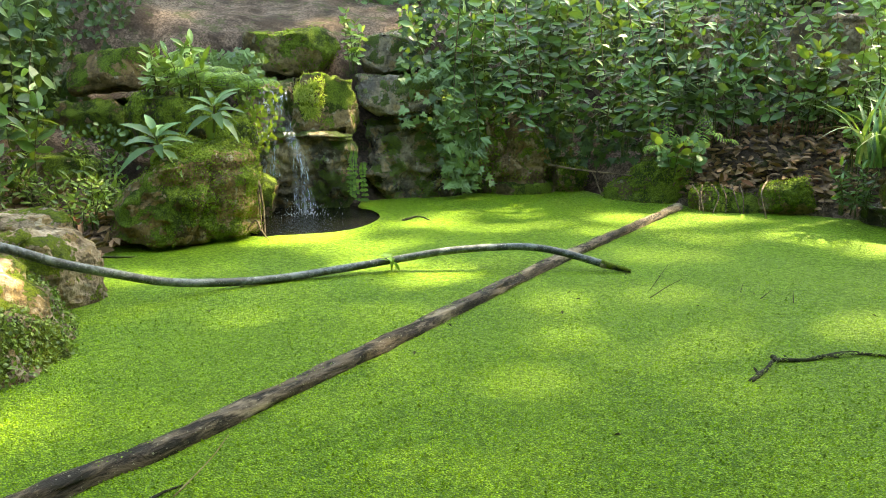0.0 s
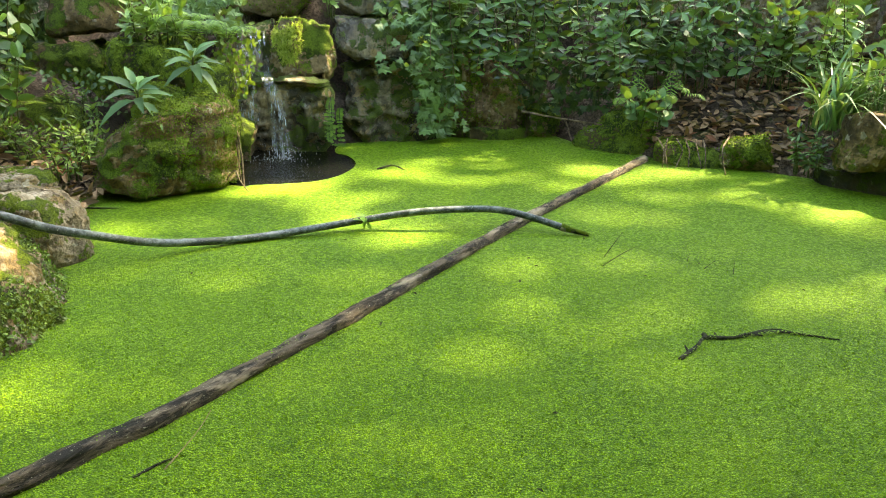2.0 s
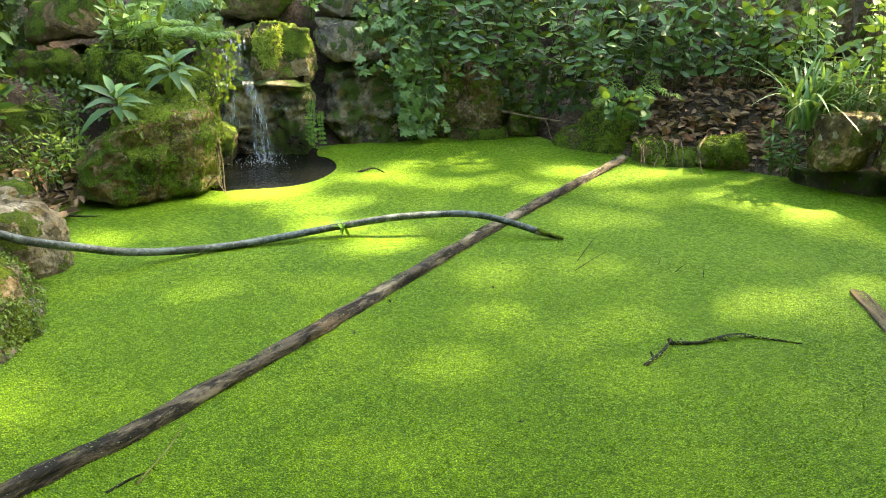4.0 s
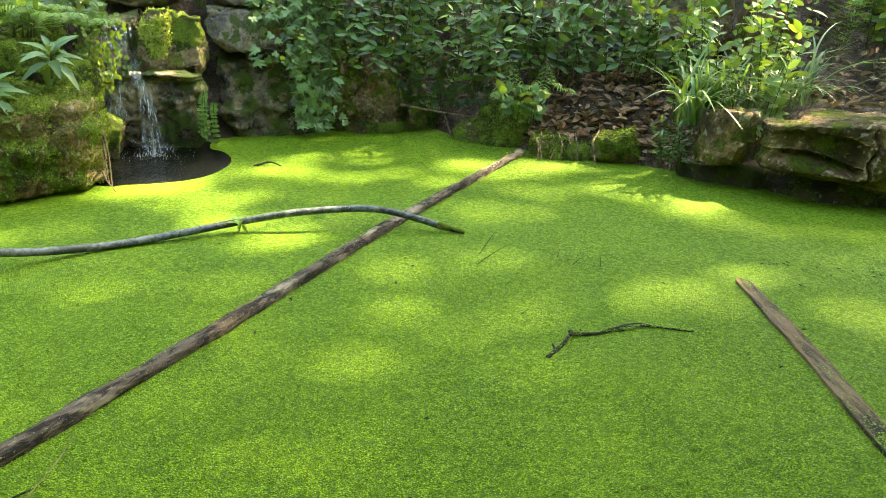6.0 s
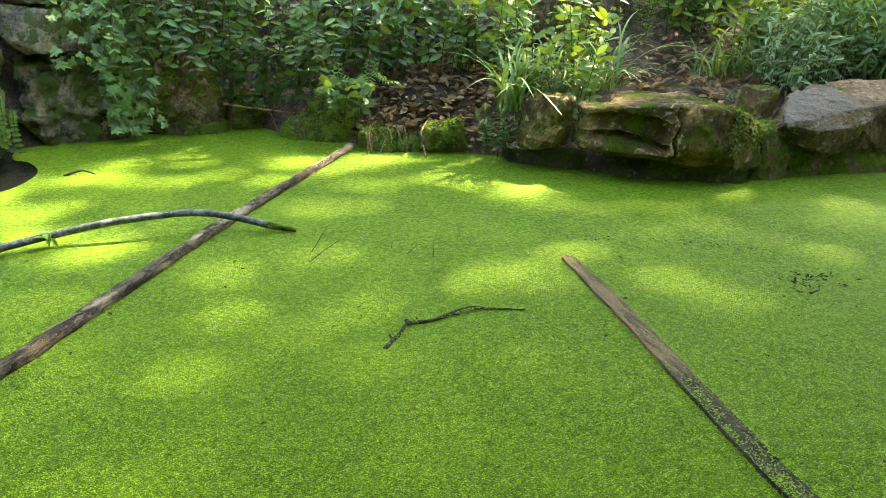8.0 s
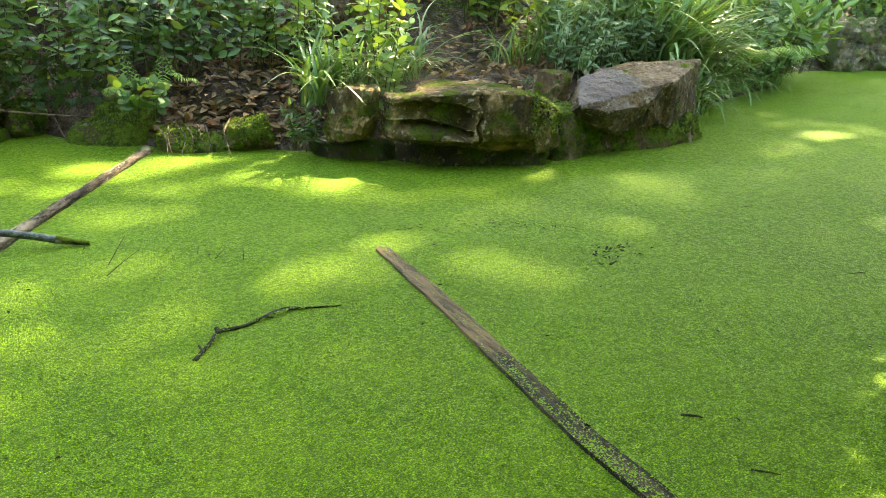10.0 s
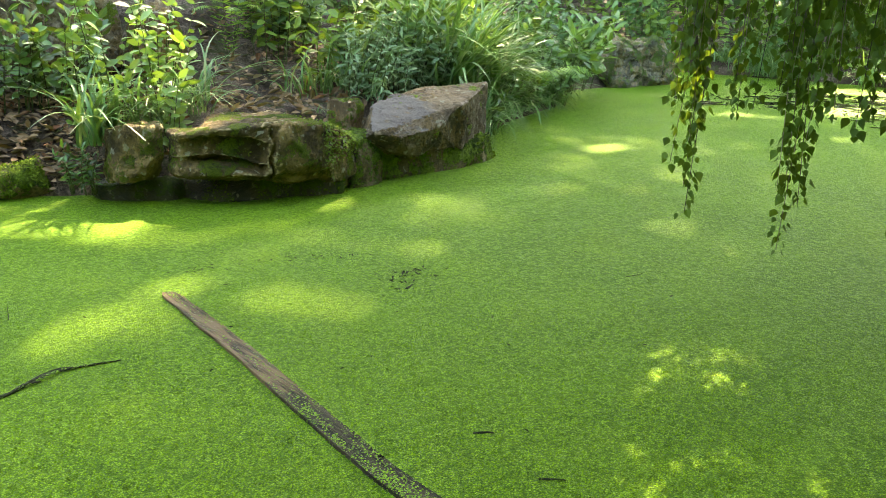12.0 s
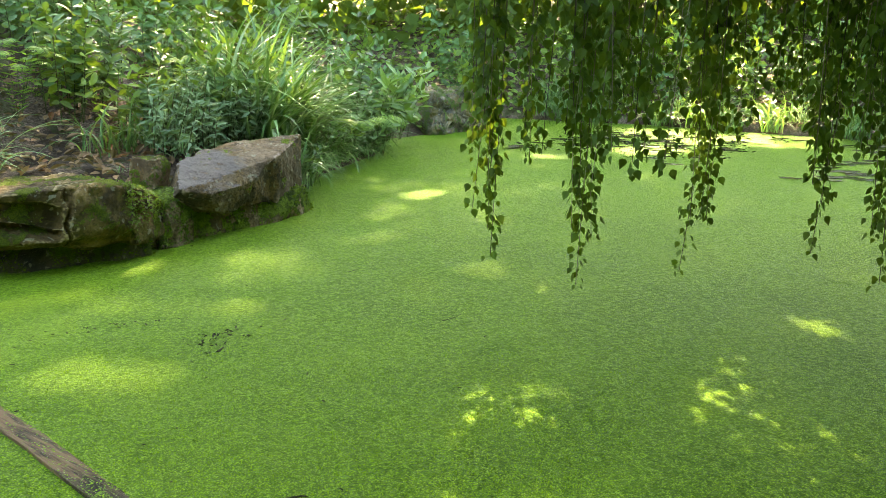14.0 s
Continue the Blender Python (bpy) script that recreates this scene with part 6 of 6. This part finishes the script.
def woods():
    random.seed(12)
    # Unseen trees up the sun's path; their leaves are placed to cast the dapples.
    trunks = [(7.0, 17.0, 2.5), (13.5, 17.5, 2.4), (20.0, 16.0, 2.3), (24.5, 11.0, 2.2), (24.0, 5.5, 2.0)]
    crowns = [[] for _ in trunks]
    slope = Vector((SUN_DIR.x / SUN_DIR.z, SUN_DIR.y / SUN_DIR.z))
    for _ in range(100000):
        gx, gy = rnd(-5.0, 15.5), rnd(-2.6, 9.0)
        h = rnd(14.0, 18.5)
        open_sky = lit(gx, gy)
        if rnd(0, 1) < thin(open_sky):
            continue
        p = Vector((gx + slope.x * h, gy + slope.y * h, h))
        k = min(range(len(trunks)), key=lambda i: (p.x - trunks[i][0]) ** 2 + (p.y - trunks[i][1]) ** 2)
        crowns[k].append(frame_along(p, any_way(), any_way() + Vector((0, 0, 0.8)), rnd(0.15, 0.25)))
    for k, (at, c) in enumerate(zip(trunks, crowns)):
        if len(c) > 20:
            tree("tall leafy tree with a spreading green crown", at, 15.0, c, k)
    spots = []
    for _ in range(110000):
        a = rnd(0, 2 * math.pi)
        # The rear arc is an unseen leaf wall added to cut low sky light.
        front = -0.5 < (a if a < math.pi else a - 2 * math.pi) < 3.3
        r, top = (rnd(16, 24), 8.0) if front else (rnd(10, 15), 4.0)
        p = Vector((4 + r * math.cos(a), 2 + r * math.sin(a) * 0.8, rnd(0, 1) ** 1.1 * top))
        spots.append(frame_along(p, any_way(), any_way(), rnd(0.20, 0.40)))
    tagged(many("woodland", L_CARD, spots, M_CANOPY), "dense green woodland surrounding the pond", "woods", kind="stuff")


def thin(open_sky):
    """The share of leaves to leave out, so that a crown some three leaves deep lets that much sun through."""
    return 1.0 - max(0.0, -math.log(max(open_sky, 0.02))) / 4.4


woods()


def unseen_shade_tree():
    """An unseen tree added on the near bank; its crown darkens the water's edge."""
    crown = []
    for _ in range(15000):
        p = Vector((rnd(-4.0, 2.2), rnd(-4.2, 0.7), 0))
        p.z = rnd(3.0, 4.8) + 0.3 * noise.noise(p * 0.8)
        if noise.noise(p * 1.2) < 0.3:
            crown.append(frame_along(p, any_way(), any_way() + Vector((0, 0, 0.5)), rnd(0.08, 0.14)))
    tree("leafy tree leaning over the near bank", (-1.2, -3.4, 0.1), 4.2, crown, 9)


unseen_shade_tree()


# ---- single fronds of the weed near the bank ----
def fronds():
    """Small floating leaves on the carpet, some lying askew; too many to count."""
    rng = np.random.default_rng(4)
    n = 420000
    x = rng.uniform(-1.6, 4.2, n)
    y = rng.uniform(0.5, 4.4, n)
    near = np.hypot(x - 0.3, y + 0.35)
    keep = (shore_distance(x, y) < -0.02) & (rng.uniform(0, 1, n) < np.clip(1.5 - near / 2.6, 0.0, 1))
    x, y = x[keep], y[keep]
    n = len(x)
    r = rng.uniform(0.0013, 0.0027, n)
    a0 = rng.uniform(0, 2 * np.pi, n)
    tx, ty = rng.normal(0, 0.7, n), rng.normal(0, 0.7, n)
    z = rng.uniform(0.001, 0.0035, n)
    v = np.zeros((n, 5, 3))
    for k in range(5):
        a = a0 + 2 * np.pi * k / 5
        dx, dy = r * np.cos(a) * 1.25, r * np.sin(a)
        v[:, k, 0], v[:, k, 1] = x + dx, y + dy
        v[:, k, 2] = z + dx * tx + dy * ty
    me = bpy.data.meshes.new("duckweed_fronds")
    me.vertices.add(n * 5)
    me.vertices.foreach_set("co", v.reshape(-1))
    me.loops.add(n * 5)
    me.loops.foreach_set("vertex_index", np.arange(n * 5, dtype=np.int32))
    me.polygons.add(n)
    me.polygons.foreach_set("loop_start", np.arange(0, n * 5, 5, dtype=np.int32))
    me.update(calc_edges=True)
    me.materials.append(M_FROND)
    tagged(new("duckweed_fronds", me), "tiny bright green duckweed fronds floating on the pond", "duckweed", kind="stuff")


M_FROND = leaf_material("duckweed frond", (0.072, 0.162, 0.008), (0.220, 0.378, 0.014), 0.5, 0.10, 0.18)
fronds()


def flecks():
    """Dark bits of bark and leaf that float in the weed, thickest in one drift."""
    spots = []
    for k in range(620):
        if k < 70:
            x, y = random.gauss(2.68, 0.11), random.gauss(2.33, 0.07)
        elif k < 120:
            t = rnd(0, 1)
            x, y = 1.75 + 1.0 * t, 3.02 - 0.35 * t * t + random.gauss(0, 0.03)
        elif k > 230:
            x, y = rnd(9.3, 12.8), rnd(2.4, 5.6)
        else:
            x, y = rnd(-1.2, 6.0), rnd(0.8, 4.0)
        if shore_distance(np.array([x]), np.array([y]))[0] < -0.1:
            spots.append(frame_along((x, y, 0.004), any_way(0.95), (0, 0, 1), rnd(0.005, 0.022) * (1.15 if k < 70 else 1 if x < 8 else 3.5)))
    tagged(many("floating_debris", L_DRY, spots, M_DARKTWIG), "dark bits of bark and leaf floating in the duckweed", "debris", kind="stuff")


flecks()


def plank_weed():
    """Fronds left lying on the plank and the forked twig."""
    disc = ([(math.cos(k * 1.2566), math.sin(k * 1.2566), 0) for k in range(5)], [(0, 1, 2, 3, 4)])
    spots = []
    for _ in range(6500):
        y = 2.78 - 2.6 * rnd(0, 1) ** 0.8
        x0 = float(np.interp(y, (0.0, 0.86, 1.14, 1.63, 2.08, 2.8), (1.615, 1.63, 1.625, 1.66, 1.70, 1.735)))
        u = rnd(-1, 1)
        here = 0.0 + 0.9 * noise.noise(Vector((u * 2.2, y * 6, 2))) + 1.8 * max(0, u - 0.5) + 1.3 * max(0, 1.75 - y) * max(0, 0.45 - u) + 0.15 * (1.9 - y) + (0.8 if y > 2.70 else 0)
        if rnd(0, 1) < here:
            spots.append(Matrix.Translation((x0 + u * 0.043, y, 0.0165)) @ Euler((rnd(-0.3, 0.3), rnd(-0.3, 0.3), rnd(0, 6))).to_matrix().to_4x4() @ Matrix.Diagonal((rnd(0.0018, 0.0036),) * 3 + (1,)))
    for _ in range(420):
        t = rnd(0, 1)
        x, y = 0.78 + 0.55 * t, float(np.interp(t, (0, 0.2, 0.5, 0.7, 1), (2.08, 2.24, 2.28, 2.32, 2.285)))
        spots.append(Matrix.Translation((x + rnd(-0.008, 0.008), y + rnd(-0.008, 0.008), rnd(0.004, 0.013))) @ Matrix.Diagonal((rnd(0.0018, 0.0036),) * 3 + (1,)))
    for _ in range(1500):
        y = rnd(0.6, 5.0)
        x = float(np.interp(y, [p[1] for p in LOG_LINE], [p[0] for p in LOG_LINE]))
        u = random.choice((-1, 1)) * rnd(0.010, 0.030) if rnd(0, 1) < 0.8 else rnd(-0.01, 0.01)
        if noise.noise(Vector((y * 5, u * 30, 9))) > -0.05:
            z = 0.008 + math.sqrt(max(0.0, 0.0285 ** 2 - u * u))
            spots.append(Matrix.Translation((x + 0.012 + u * 0.88, y - 0.008 + u * 0.48, z)) @ Euler((rnd(-0.4, 0.4), u * 25, rnd(0, 6))).to_matrix().to_4x4() @ Matrix.Diagonal((rnd(0.0015, 0.0034),) * 3 + (1,)))
    tagged(many("stranded_duckweed", disc, spots, M_FROND), "green duckweed stuck on the plank, pole and twig", "duckweed", kind="stuff")


plank_weed()
